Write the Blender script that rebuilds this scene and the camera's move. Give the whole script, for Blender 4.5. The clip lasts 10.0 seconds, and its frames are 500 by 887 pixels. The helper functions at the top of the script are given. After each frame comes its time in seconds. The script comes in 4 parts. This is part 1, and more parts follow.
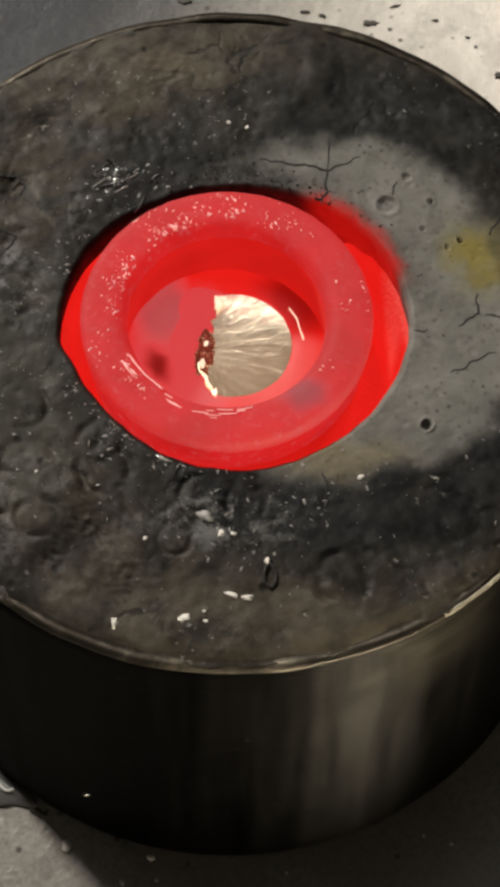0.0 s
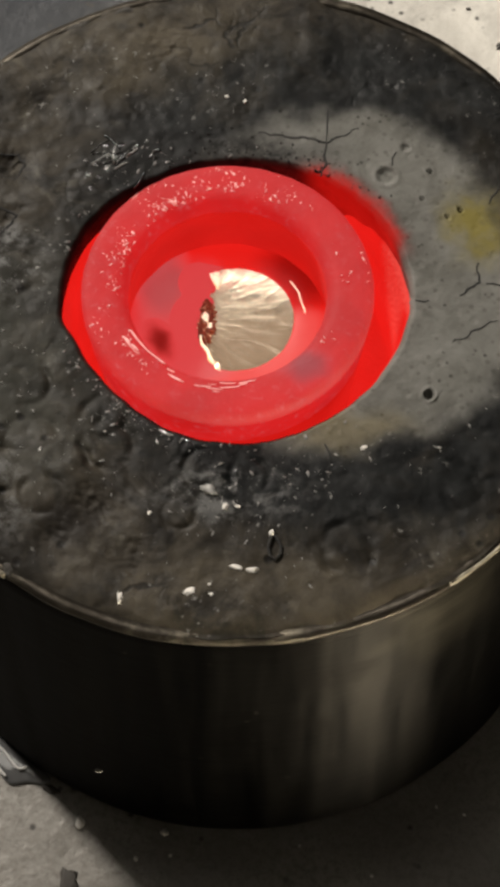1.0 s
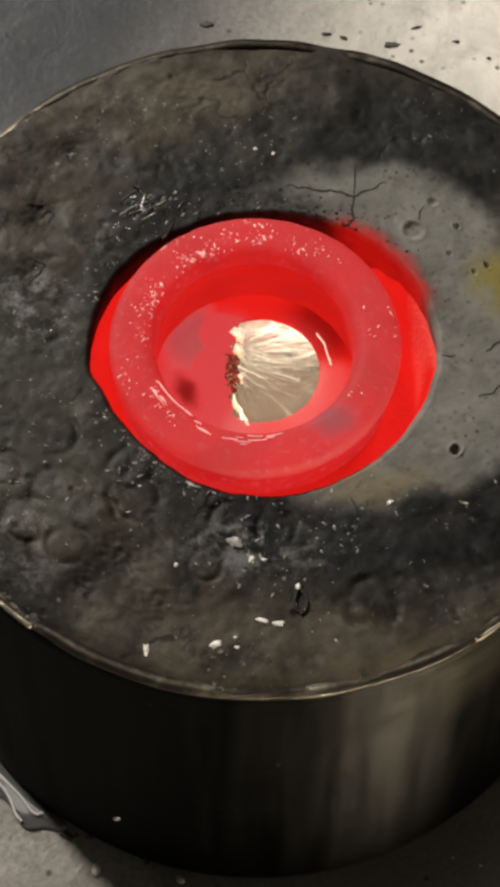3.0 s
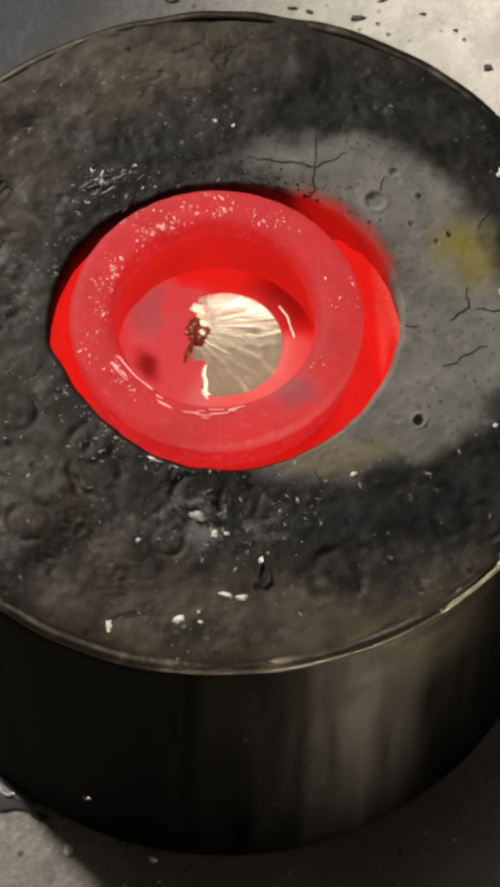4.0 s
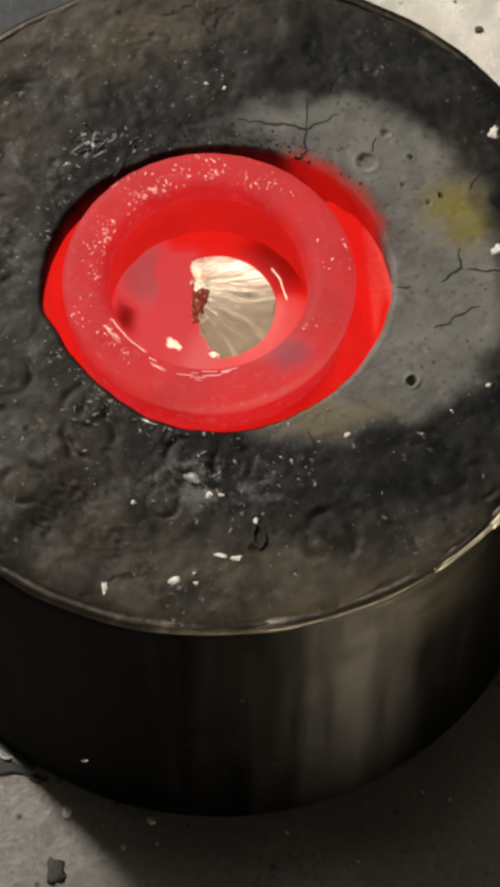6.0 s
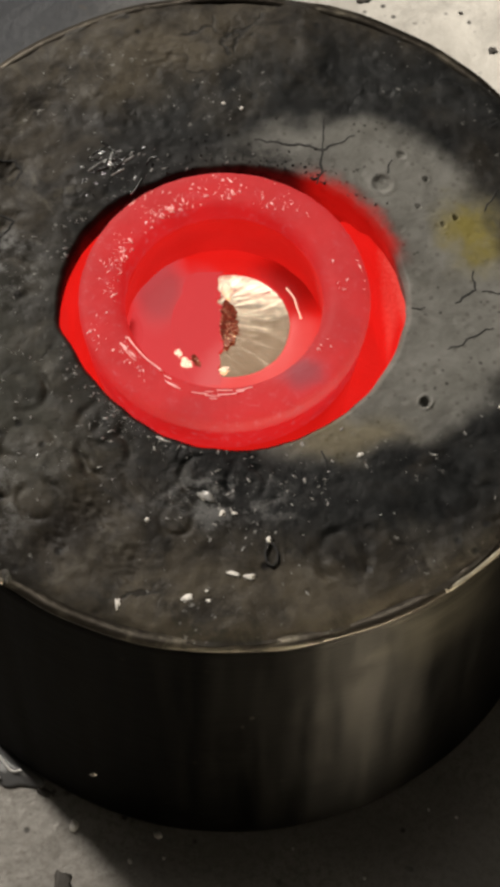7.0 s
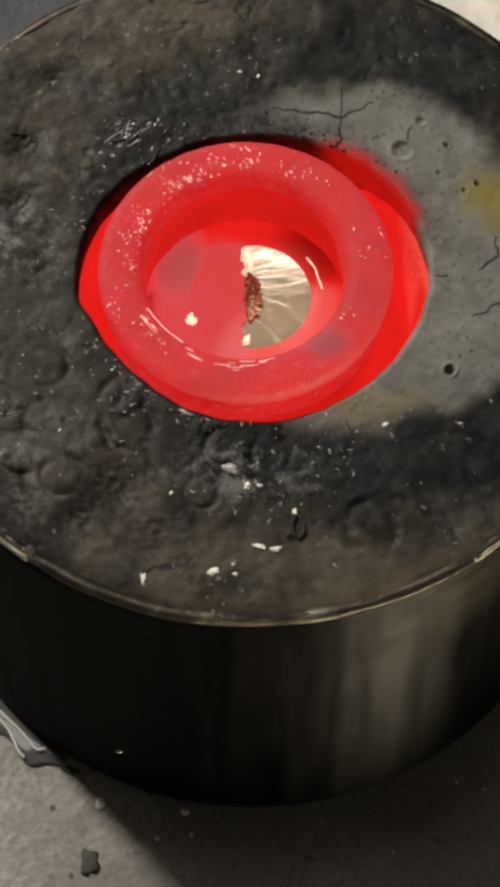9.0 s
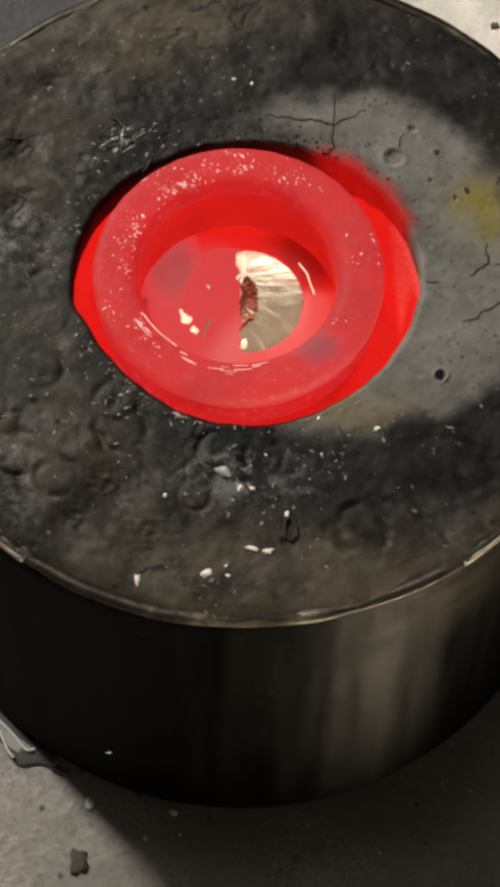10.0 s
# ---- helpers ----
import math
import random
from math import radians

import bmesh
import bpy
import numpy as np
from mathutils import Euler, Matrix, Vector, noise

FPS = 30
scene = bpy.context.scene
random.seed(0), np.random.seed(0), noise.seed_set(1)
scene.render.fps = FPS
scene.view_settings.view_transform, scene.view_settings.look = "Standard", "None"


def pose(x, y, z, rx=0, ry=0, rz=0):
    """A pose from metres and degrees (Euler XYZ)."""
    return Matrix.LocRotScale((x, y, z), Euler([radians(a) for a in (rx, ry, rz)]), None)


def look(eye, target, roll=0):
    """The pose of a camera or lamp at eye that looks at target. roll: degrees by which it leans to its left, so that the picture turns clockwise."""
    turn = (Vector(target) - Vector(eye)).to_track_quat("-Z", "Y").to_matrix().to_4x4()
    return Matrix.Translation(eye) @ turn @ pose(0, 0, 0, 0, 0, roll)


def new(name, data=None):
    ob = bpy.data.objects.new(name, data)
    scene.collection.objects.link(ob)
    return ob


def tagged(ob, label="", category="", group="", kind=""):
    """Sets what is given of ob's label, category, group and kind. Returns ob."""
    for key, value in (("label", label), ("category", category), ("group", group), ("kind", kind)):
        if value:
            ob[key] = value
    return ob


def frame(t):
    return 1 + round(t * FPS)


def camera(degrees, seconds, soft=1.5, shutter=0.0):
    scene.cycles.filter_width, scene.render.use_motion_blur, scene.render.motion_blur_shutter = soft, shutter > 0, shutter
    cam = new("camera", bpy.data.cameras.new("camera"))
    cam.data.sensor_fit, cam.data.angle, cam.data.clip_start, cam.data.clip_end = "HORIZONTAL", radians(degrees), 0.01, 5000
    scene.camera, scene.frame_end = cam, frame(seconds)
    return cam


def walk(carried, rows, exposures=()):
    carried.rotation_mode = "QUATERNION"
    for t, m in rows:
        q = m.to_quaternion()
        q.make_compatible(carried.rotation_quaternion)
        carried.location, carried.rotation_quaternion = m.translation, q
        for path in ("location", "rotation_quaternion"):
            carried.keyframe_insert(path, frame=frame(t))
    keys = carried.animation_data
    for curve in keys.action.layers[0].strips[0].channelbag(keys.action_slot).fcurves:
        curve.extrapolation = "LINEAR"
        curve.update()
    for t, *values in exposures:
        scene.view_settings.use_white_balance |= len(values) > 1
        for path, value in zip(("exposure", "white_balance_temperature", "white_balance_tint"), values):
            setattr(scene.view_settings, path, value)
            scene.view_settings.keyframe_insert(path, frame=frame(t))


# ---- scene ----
cam = camera(14.95, 10.0, soft=4.6)


def aim(eye, yaw, pitch, roll):
    """Camera pose from its place and its turn in degrees."""
    a, b = radians(yaw), radians(pitch)
    way = Vector((-math.sin(a) * math.cos(b), math.cos(a) * math.cos(b), math.sin(b)))
    return look(eye, Vector(eye) + way, roll)


PATH = (
    (0, (0.0026, -0.2537, 0.5908), -0.685, -63.971, 2.268),
    (0.5, (0.0064, -0.2547, 0.5914), -1.414, -64.061, 2.161),
    (1, (0.0067, -0.2562, 0.5903), 0.585, -64.494, 0.074),
    (1.5, (0.0009, -0.2526, 0.5908), -0.304, -64.100, 1.425),
    (2, (0.0067, -0.2489, 0.5931), -2.103, -63.879, 2.473),
    (2.5, (-0.0005, -0.2489, 0.5942), -0.971, -63.793, 2.204),
    (2.7, (-0.0024, -0.2497, 0.5947), -0.056, -63.598, 1.585),
    (3.8, (0.0044, -0.2522, 0.5907), 0.112, -64.067, 0.338),
    (4, (0.0056, -0.2522, 0.5897), -0.440, -64.090, 0.888),
    (4.5, (0.0082, -0.2528, 0.5922), -1.094, -63.731, 1.223),
    (5, (0.0081, -0.2521, 0.5924), -0.552, -63.749, 0.638),
    (5.5, (0.0093, -0.2559, 0.5913), -0.094, -64.507, -0.125),
    (5.7, (0.0081, -0.2546, 0.5901), -0.317, -65.005, 0.200),
    (6.8, (0.0032, -0.2549, 0.5917), -1.341, -64.881, 1.314),
    (7, (0.0028, -0.2539, 0.5937), -0.691, -64.697, 1.341),
    (7.5, (0.0018, -0.2543, 0.5918), 1.148, -64.446, -0.729),
    (8, (0.0025, -0.2565, 0.5924), -0.449, -64.707, 0.460),
    (8.5, (0.0028, -0.2594, 0.5942), -0.290, -64.588, -0.036),
    (9, (-0.0015, -0.2533, 0.5886), -0.207, -65.365, -0.044),
    (9.5, (-0.0030, -0.2526, 0.5896), -2.146, -65.561, 1.907),
    (10, (-0.0053, -0.2562, 0.5929), -1.767, -65.160, 1.713),
)
walk(cam, [(t, aim(eye, yaw, pitch, roll)) for t, eye, yaw, pitch, roll in PATH])

# ---- light: a dim workshop with a lamp at the back left; the other lights are unseen additions ----
world = bpy.data.worlds.new("workshop_air")
world.use_nodes = True
world.node_tree.nodes["Background"].inputs["Color"].default_value = (1.0, 0.95, 0.88, 1)
world.node_tree.nodes["Background"].inputs["Strength"].default_value = 0.004
scene.world = world


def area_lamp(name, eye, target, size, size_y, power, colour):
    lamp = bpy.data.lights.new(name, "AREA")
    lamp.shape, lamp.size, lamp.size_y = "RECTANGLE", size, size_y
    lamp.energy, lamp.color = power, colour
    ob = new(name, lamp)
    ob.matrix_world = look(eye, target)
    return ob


# extra unseen light added to brighten the floor and the furnace top
area_lamp("back_fill_light", (-0.62, 1.90, 1.5), (0.1, 0.2, 0.0), 0.55, 0.40, 19.5, (1.0, 0.94, 0.84))
# two unseen panels added overhead for the gold to mirror
area_lamp("gold_mirror_light", (-0.17, 0.49, 2.0), (-0.17, 0.41, 0.1), 0.56, 0.66, 2.75, (1.0, 0.94, 0.84))
area_lamp("gold_mirror_dim_light", (-0.14, 1.45, 2.0), (-0.17, 1.1, 0.1), 0.94, 0.90, 0.92, (1.0, 0.75, 0.58))
area_lamp("bench_lamp_light", (-1.12, 1.21, 1.45), (0, 0, 0.05), 0.20, 0.20, 64.0, (1.0, 0.93, 0.84))
# narrow unseen light added low in front to draw the streak on the drum
streak_lamp = area_lamp("drum_streak_light", (0.50, -0.86, 0.145), (0, 0, 0.132), 0.22, 0.05, 0.31, (1.0, 0.88, 0.68))
streak_lamp.data.spread = radians(18)

# ---- materials ----


class Nodes:
    """A small builder of node materials."""

    def __init__(self, name):
        self.mat = bpy.data.materials.new(name)
        self.mat.use_nodes = True
        self.tree = self.mat.node_tree
        self.bsdf = self.tree.nodes["Principled BSDF"]
        self.coord = self.tree.nodes.new("ShaderNodeTexCoord").outputs["Object"]

    def put(self, socket, value):
        if isinstance(value, bpy.types.NodeSocket):
            self.tree.links.new(value, socket)
        elif isinstance(value, tuple) and len(value) == 3 and socket.type == "RGBA":
            socket.default_value = (*value, 1)
        else:
            socket.default_value = value

    def set(self, **values):
        for key, value in values.items():
            self.put(self.bsdf.inputs[key.replace("_", " ")], value)
        return self

    def noise(self, scale, detail=4.0, rough=0.55, warp=0.0, where=None):
        n = self.tree.nodes.new("ShaderNodeTexNoise")
        self.put(n.inputs["Vector"], where or self.coord)
        n.inputs["Scale"].default_value, n.inputs["Detail"].default_value = scale, detail
        n.inputs["Roughness"].default_value, n.inputs["Distortion"].default_value = rough, warp
        return n.outputs["Fac"]

    def cells(self, scale, feature="F1", where=None):
        n = self.tree.nodes.new("ShaderNodeTexVoronoi")
        n.feature = feature
        self.put(n.inputs["Vector"], where or self.coord)
        n.inputs["Scale"].default_value = scale
        return n.outputs["Distance"]

    def step(self, value, lo, hi, a=0.0, b=1.0):
        n = self.tree.nodes.new("ShaderNodeMapRange")
        n.interpolation_type = "SMOOTHSTEP"
        self.put(n.inputs["Value"], value)
        for key, v in (("From Min", lo), ("From Max", hi), ("To Min", a), ("To Max", b)):
            n.inputs[key].default_value = v
        return n.outputs["Result"]

    def maths(self, op, a, b=0.0, c=0.0):
        n = self.tree.nodes.new("ShaderNodeMath")
        n.operation = op
        for k, v in enumerate((a, b, c)):
            self.put(n.inputs[k], v)
        return n.outputs[0]

    def vec(self, op, a, b=(0, 0, 0)):
        n = self.tree.nodes.new("ShaderNodeVectorMath")
        n.operation = op
        self.put(n.inputs[0], a), self.put(n.inputs[1], b)
        return n.outputs["Value"] if op in ("LENGTH", "DISTANCE") else n.outputs["Vector"]

    def blend(self, fac, a, b):
        n = self.tree.nodes.new("ShaderNodeMix")
        n.data_type = "RGBA"
        self.put(n.inputs["Factor"], fac)
        self.put(n.inputs[6], a), self.put(n.inputs[7], b)
        return n.outputs[2]

    def shaken(self, scale, amount):
        """The place, shaken by noise, for uneven stain outlines."""
        n = self.tree.nodes.new("ShaderNodeTexNoise")
        self.put(n.inputs["Vector"], self.coord)
        n.inputs["Scale"].default_value, n.inputs["Detail"].default_value = scale, 4
        off = self.vec("SUBTRACT", n.outputs["Color"], (0.5, 0.5, 0.5))
        return self.vec("ADD", self.coord, self.vec("MULTIPLY", off, (amount, amount, amount)))

    def spot(self, where, x, y, sx, sy, inner, outer):
        """1 inside an ellipse, 0 outside, soft between; z is left out."""
        flat = self.vec("MULTIPLY", self.vec("SUBTRACT", where, (x, y, 0)), (1 / sx, 1 / sy, 0))
        return self.step(self.vec("LENGTH", flat), inner, outer, 1.0, 0.0)

    def bump(self, height, distance, strength=1.0):
        n = self.tree.nodes.new("ShaderNodeBump")
        n.inputs["Strength"].default_value, n.inputs["Distance"].default_value = strength, distance
        self.put(n.inputs["Height"], height)
        self.put(self.bsdf.inputs["Normal"], n.outputs["Normal"])
        return self


def floor_material():
    n = Nodes("worn_steel_floor")
    big = n.noise(14, 5, 0.6, 0.6)
    fine = n.noise(420, 4, 0.7)
    pale = n.blend(n.step(big, 0.35, 0.7), (0.20, 0.188, 0.168), (0.31, 0.297, 0.272))
    pale = n.blend(n.step(fine, 0.44, 0.64, 0.0, 0.75), pale, (0.165, 0.15, 0.13))
    pale = n.blend(n.step(n.noise(1300, 3, 0.7), 0.5, 0.75, 0.0, 0.7), pale, (0.12, 0.109, 0.094))
    # bright pool of lamp light at the back right, put into the floor colour
    lamp_pool = n.maths("MULTIPLY", n.spot(n.shaken(14, 0.06), 0.17, 0.29, 0.20, 0.20, 0.4, 1.1), n.step(n.noise(40, 5, 0.65, 0.5), 0.30, 0.55, 0.55, 1.0))
    pale = n.blend(lamp_pool, pale, (0.68, 0.65, 0.585))
    # a darker, bluish and less shiny stretch behind the furnace
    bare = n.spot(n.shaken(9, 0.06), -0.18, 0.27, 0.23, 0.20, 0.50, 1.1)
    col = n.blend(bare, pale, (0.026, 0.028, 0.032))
    grit = n.maths("MULTIPLY", n.step(n.cells(210), 0.10, 0.30, 1, 0), n.step(n.noise(60, 3), 0.52, 0.66))
    col = n.blend(grit, col, (0.05, 0.045, 0.04))
    scorch = n.step(n.noise(34, 6, 0.7, 1.0), 0.64, 0.76)
    col = n.blend(scorch, col, (0.11, 0.095, 0.08))
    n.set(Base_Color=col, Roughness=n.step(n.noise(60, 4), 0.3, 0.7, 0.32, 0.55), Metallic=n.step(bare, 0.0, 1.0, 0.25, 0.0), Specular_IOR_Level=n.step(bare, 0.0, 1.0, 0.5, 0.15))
    return n.bump(n.maths("ADD", n.noise(160, 5, 0.65), n.maths("MULTIPLY", fine, 0.35)), 0.0012, 0.34).mat


def wall_material():
    n = Nodes("plaster")
    n.set(Base_Color=n.blend(n.noise(2.5, 6), (0.09, 0.085, 0.075), (0.14, 0.13, 0.115)), Roughness=0.9)
    return n.bump(n.noise(60, 4), 0.003, 0.4).mat


def refractory_material():
    n = Nodes("sooty_refractory")
    where = n.shaken(70, 0.016)
    ragged = n.shaken(34, 0.030)
    brown = n.blend(n.step(n.noise(48, 7, 0.68, 1.2), 0.34, 0.66), (0.0105, 0.0091, 0.00735), (0.0462, 0.0392, 0.0294))
    brown = n.blend(n.step(n.noise(24, 5, 0.62, 0.6, where), 0.46, 0.60, 0, 0.85), brown, (0.0091, 0.00805, 0.00665))
    brown = n.blend(n.step(n.noise(75, 5, 0.65, 0.8), 0.54, 0.72, 0, 0.7), brown, (0.0826, 0.0749, 0.0602))
    # greenish grey haze over the left, tan along the front edge and the back
    haze = n.spot(ragged, -0.064, -0.022, 0.040, 0.050, 0.3, 1.1)
    brown = n.blend(n.maths("MULTIPLY", haze, n.step(n.noise(60, 5, 0.6), 0.35, 0.6, 0.25, 0.75)), brown, (0.035, 0.035, 0.0287))
    tan = n.maths("MAXIMUM", n.spot(ragged, 0.004, -0.090, 0.062, 0.012, 0.3, 1.1), n.spot(ragged, -0.026, 0.074, 0.050, 0.020, 0.3, 1.1))
    brown = n.blend(n.maths("MULTIPLY", tan, n.step(n.noise(85, 6, 0.7), 0.36, 0.62, 0.1, 0.8)), brown, (0.0686, 0.0574, 0.0399))
    scar = n.spot(ragged, -0.040, -0.068, 0.024, 0.014, 0.25, 1.1)
    brown = n.blend(n.maths("MULTIPLY", scar, n.step(n.noise(70, 5, 0.7), 0.38, 0.56, 0.0, 0.9)), brown, (0.0119, 0.0098, 0.0077))
    pock = n.maths("MULTIPLY", n.step(n.cells(150), 0.10, 0.24, 1.0, 0.0), n.step(n.noise(48, 3), 0.48, 0.60, 0.0, 0.9))
    brown = n.blend(pock, brown, (0.007, 0.0063, 0.0056))
    # curled black outlines of burst blisters
    curl = n.maths("MULTIPLY", n.step(n.cells(85, "DISTANCE_TO_EDGE", n.shaken(150, 0.012)), 0.02, 0.075, 1.0, 0.0), n.step(n.noise(40, 3, 0.5), 0.57, 0.65))
    brown = n.blend(n.maths("MULTIPLY", curl, 0.75), brown, (0.0077, 0.007, 0.0063))
    smear = n.maths("MAXIMUM", n.spot(where, -0.002, -0.060, 0.026, 0.010, 0.3, 1.1), n.spot(where, -0.066, -0.056, 0.026, 0.022, 0.2, 1.1))
    smear = n.maths("MAXIMUM", smear, n.spot(where, -0.062, 0.008, 0.016, 0.020, 0.2, 1.1))
    smear = n.maths("MULTIPLY", smear, n.step(n.noise(150, 6, 0.75), 0.46, 0.62, 0, 0.85))
    soot = n.spot(where, 0.032, 0.005, 0.083, 0.085, 0.82, 1.05)
    lean = n.step(n.noise(30, 5, 0.65, 0.9), 0.30, 0.54, 0.55, 1.0)
    col = n.blend(n.maths("MULTIPLY", soot, lean), brown, n.blend(n.step(n.noise(95, 6, 0.7), 0.35, 0.7), (0.00315, 0.0035, 0.0035), (0.0133, 0.014, 0.014)))
    col = n.blend(smear, col, (0.1085, 0.1071, 0.1036))
    frost = n.maths("MULTIPLY", n.step(n.noise(520, 3, 0.6), 0.63, 0.70), n.step(n.noise(55, 4, 0.6), 0.50, 0.62, 0.0, 0.8))
    col = n.blend(frost, col, (0.154, 0.1505, 0.14))
    ash = n.spot(where, 0.0275, 0.004, 0.0510, 0.0535, 0.88, 1.06)
    grey = n.blend(n.step(n.noise(90, 6, 0.65, 0.4), 0.3, 0.7), (0.0994, 0.0966, 0.0854), (0.1554, 0.1519, 0.1386))
    grey = n.blend(n.step(n.cells(330), 0.10, 0.30, 0.75, 0.0), grey, (0.084, 0.0805, 0.07))
    speck = n.maths("MULTIPLY", n.step(n.cells(420), 0.16, 0.26, 1.0, 0.0), n.step(n.noise(120, 3), 0.54, 0.62))
    grey = n.blend(n.maths("MULTIPLY", speck, 0.8), grey, (0.0315, 0.0294, 0.0252))
    yellow = n.spot(n.shaken(120, 0.014), 0.0665, 0.0205, 0.0155, 0.0185, 0.2, 1.0)
    yellow = n.maths("MULTIPLY", yellow, n.step(n.noise(150, 4), 0.25, 0.6, 0.45, 0.95))
    grey = n.blend(yellow, grey, (0.1645, 0.1365, 0.035))
    # tan scorch along the front of the ash and a black crust round the back of the mouth
    tan = n.spot(where, 0.030, -0.043, 0.022, 0.009, 0.3, 1.1)
    grey = n.blend(n.maths("MULTIPLY", tan, 0.6), grey, (0.14, 0.1155, 0.063))
    grey = n.blend(n.step(n.noise(38, 5, 0.65, 0.8), 0.50, 0.66, 0, 0.5), grey, (0.063, 0.0602, 0.0518))
    col = n.blend(ash, col, grey)
    crust = n.spot(where, -0.012, 0.041, 0.046, 0.014, 0.4, 1.1)
    col = n.blend(n.maths("MULTIPLY", crust, n.step(n.noise(170, 5, 0.7), 0.35, 0.65, 1.0, 0.55)), col, (0.0098, 0.00945, 0.0091))
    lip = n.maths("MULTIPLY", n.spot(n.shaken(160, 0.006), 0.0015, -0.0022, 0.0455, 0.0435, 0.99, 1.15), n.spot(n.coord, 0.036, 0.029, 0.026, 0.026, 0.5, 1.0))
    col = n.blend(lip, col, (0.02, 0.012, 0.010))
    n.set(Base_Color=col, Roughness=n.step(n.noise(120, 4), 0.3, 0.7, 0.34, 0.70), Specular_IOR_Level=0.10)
    # the red glow on the lip at the back right is put in as emission over a blackened base
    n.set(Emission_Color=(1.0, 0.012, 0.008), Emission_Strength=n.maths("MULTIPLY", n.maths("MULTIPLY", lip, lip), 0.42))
    tall = n.maths("ADD", n.noise(240, 6, 0.7), n.maths("MULTIPLY", n.step(n.cells(150), 0.06, 0.24), 0.35))
    return n.bump(n.maths("SUBTRACT", tall, n.maths("MULTIPLY", n.maths("MULTIPLY", curl, n.step(ash, 0.0, 0.6, 1.0, 0.0)), 0.4)), 0.0014, 0.36).mat


def shell_material():
    n = Nodes("blackened_steel")
    streak = n.noise(110, 5, 0.6, 0.0, n.vec("MULTIPLY", n.coord, (1, 1, 0.03)))
    brushed = n.noise(70, 5, 0.7, 0.3, n.vec("MULTIPLY", n.coord, (0.25, 0.25, 4.0)))
    col = n.blend(n.step(streak, 0.25, 0.75), (0.0034, 0.0032, 0.0029), (0.0175, 0.0162, 0.0140))
    col = n.blend(n.step(brushed, 0.52, 0.72, 0, 0.6), col, (0.0036, 0.0034, 0.0032))
    blotch = n.step(n.noise(38, 6, 0.68, 0.6), 0.50, 0.66, 0, 0.75)
    col = n.blend(blotch, col, (0.0075, 0.0068, 0.006))
    # tan shine under the edge at the right front, put into the colour
    painted_shine = n.spot(n.shaken(60, 0.03), 0.062, -0.084, 0.024, 0.020, 0.2, 1.1)
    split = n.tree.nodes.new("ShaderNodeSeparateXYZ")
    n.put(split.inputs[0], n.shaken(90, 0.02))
    painted_shine = n.maths("MULTIPLY", painted_shine, n.step(split.outputs[2], 0.095, 0.14))
    col = n.blend(n.maths("MULTIPLY", painted_shine, n.step(brushed, 0.3, 0.6, 0.3, 1.0)), col, (0.050, 0.045, 0.034))
    fleck = n.maths("MULTIPLY", n.step(n.cells(120), 0.05, 0.13, 1, 0), n.step(n.noise(30, 2), 0.52, 0.62))
    col = n.blend(n.maths("MULTIPLY", fleck, 0.7), col, (0.055, 0.05, 0.042))
    n.set(Base_Color=col, Metallic=0.9, Roughness=n.step(streak, 0.2, 0.8, 0.50, 0.62), Anisotropic=0.9, Anisotropic_Rotation=0.25, Specular_IOR_Level=0.1)
    tangent = n.tree.nodes.new("ShaderNodeTangent")
    tangent.direction_type, tangent.axis = "RADIAL", "Z"
    n.set(Tangent=tangent.outputs["Tangent"])
    return n.bump(n.maths("ADD", n.noise(60, 5, 0.6), n.maths("MULTIPLY", brushed, 0.5)), 0.0005, 0.4).mat


def edge_material():
    n = Nodes("worn_steel_edge")
    col = n.blend(n.step(n.noise(90, 5, 0.7), 0.38, 0.6), (0.032, 0.027, 0.021), (0.125, 0.11, 0.084))
    col = n.blend(n.step(n.noise(22, 4, 0.6), 0.42, 0.60), (0.030, 0.025, 0.019), col)
    n.set(Base_Color=col, Metallic=0.8, Roughness=0.42)
    return n.bump(n.noise(350, 4), 0.0006, 0.5).mat


def hot_material(name, glow, rough, base, tall=0.0006, grain=260, low=0.85, tints=(), hues=((1.0, 0.010, 0.006), (1.0, 0.020, 0.016)), mottled=False):
    """A glowing surface; cool: x, y, sx, sy, glow kept, skin, hue and how flat of duller or paler patches."""
    n = Nodes(name)
    hue = n.blend(n.noise(70, 4), *hues)
    if mottled:
        hue = n.blend(n.maths("MULTIPLY", n.step(n.noise(380, 6, 0.72, 0.4), 0.52, 0.68, 0, 0.9), n.step(n.noise(60, 3), 0.35, 0.6, 0.3, 1.0)), hue, (1.0, 0.105, 0.115))
    glow, skin = n.step(n.noise(45, 4), 0.3, 0.7, glow * low, glow), n.blend(n.noise(110, 5), base, tuple(v * 0.6 for v in base))
    for x, y, sx, sy, keep, tone, tint, flat in tints:
        dull = n.spot(n.shaken(160, 0.004), x, y, sx, sy, flat, 1.2)
        skin = n.blend(n.maths("MULTIPLY", dull, 0.8), skin, tone)
        hue = n.blend(dull, hue, tint)
        glow = n.maths("MULTIPLY", glow, n.step(dull, 0.0, 1.0, 1.0, keep))
    n.set(Base_Color=skin, Emission_Color=hue, Emission_Strength=glow, Roughness=rough, Specular_IOR_Level=0.5 if rough < 0.15 else 0.10)
    return n.bump(n.maths("ADD", n.noise(grain, 4, 0.6), n.noise(grain * 3, 3)), tall, 0.8).mat


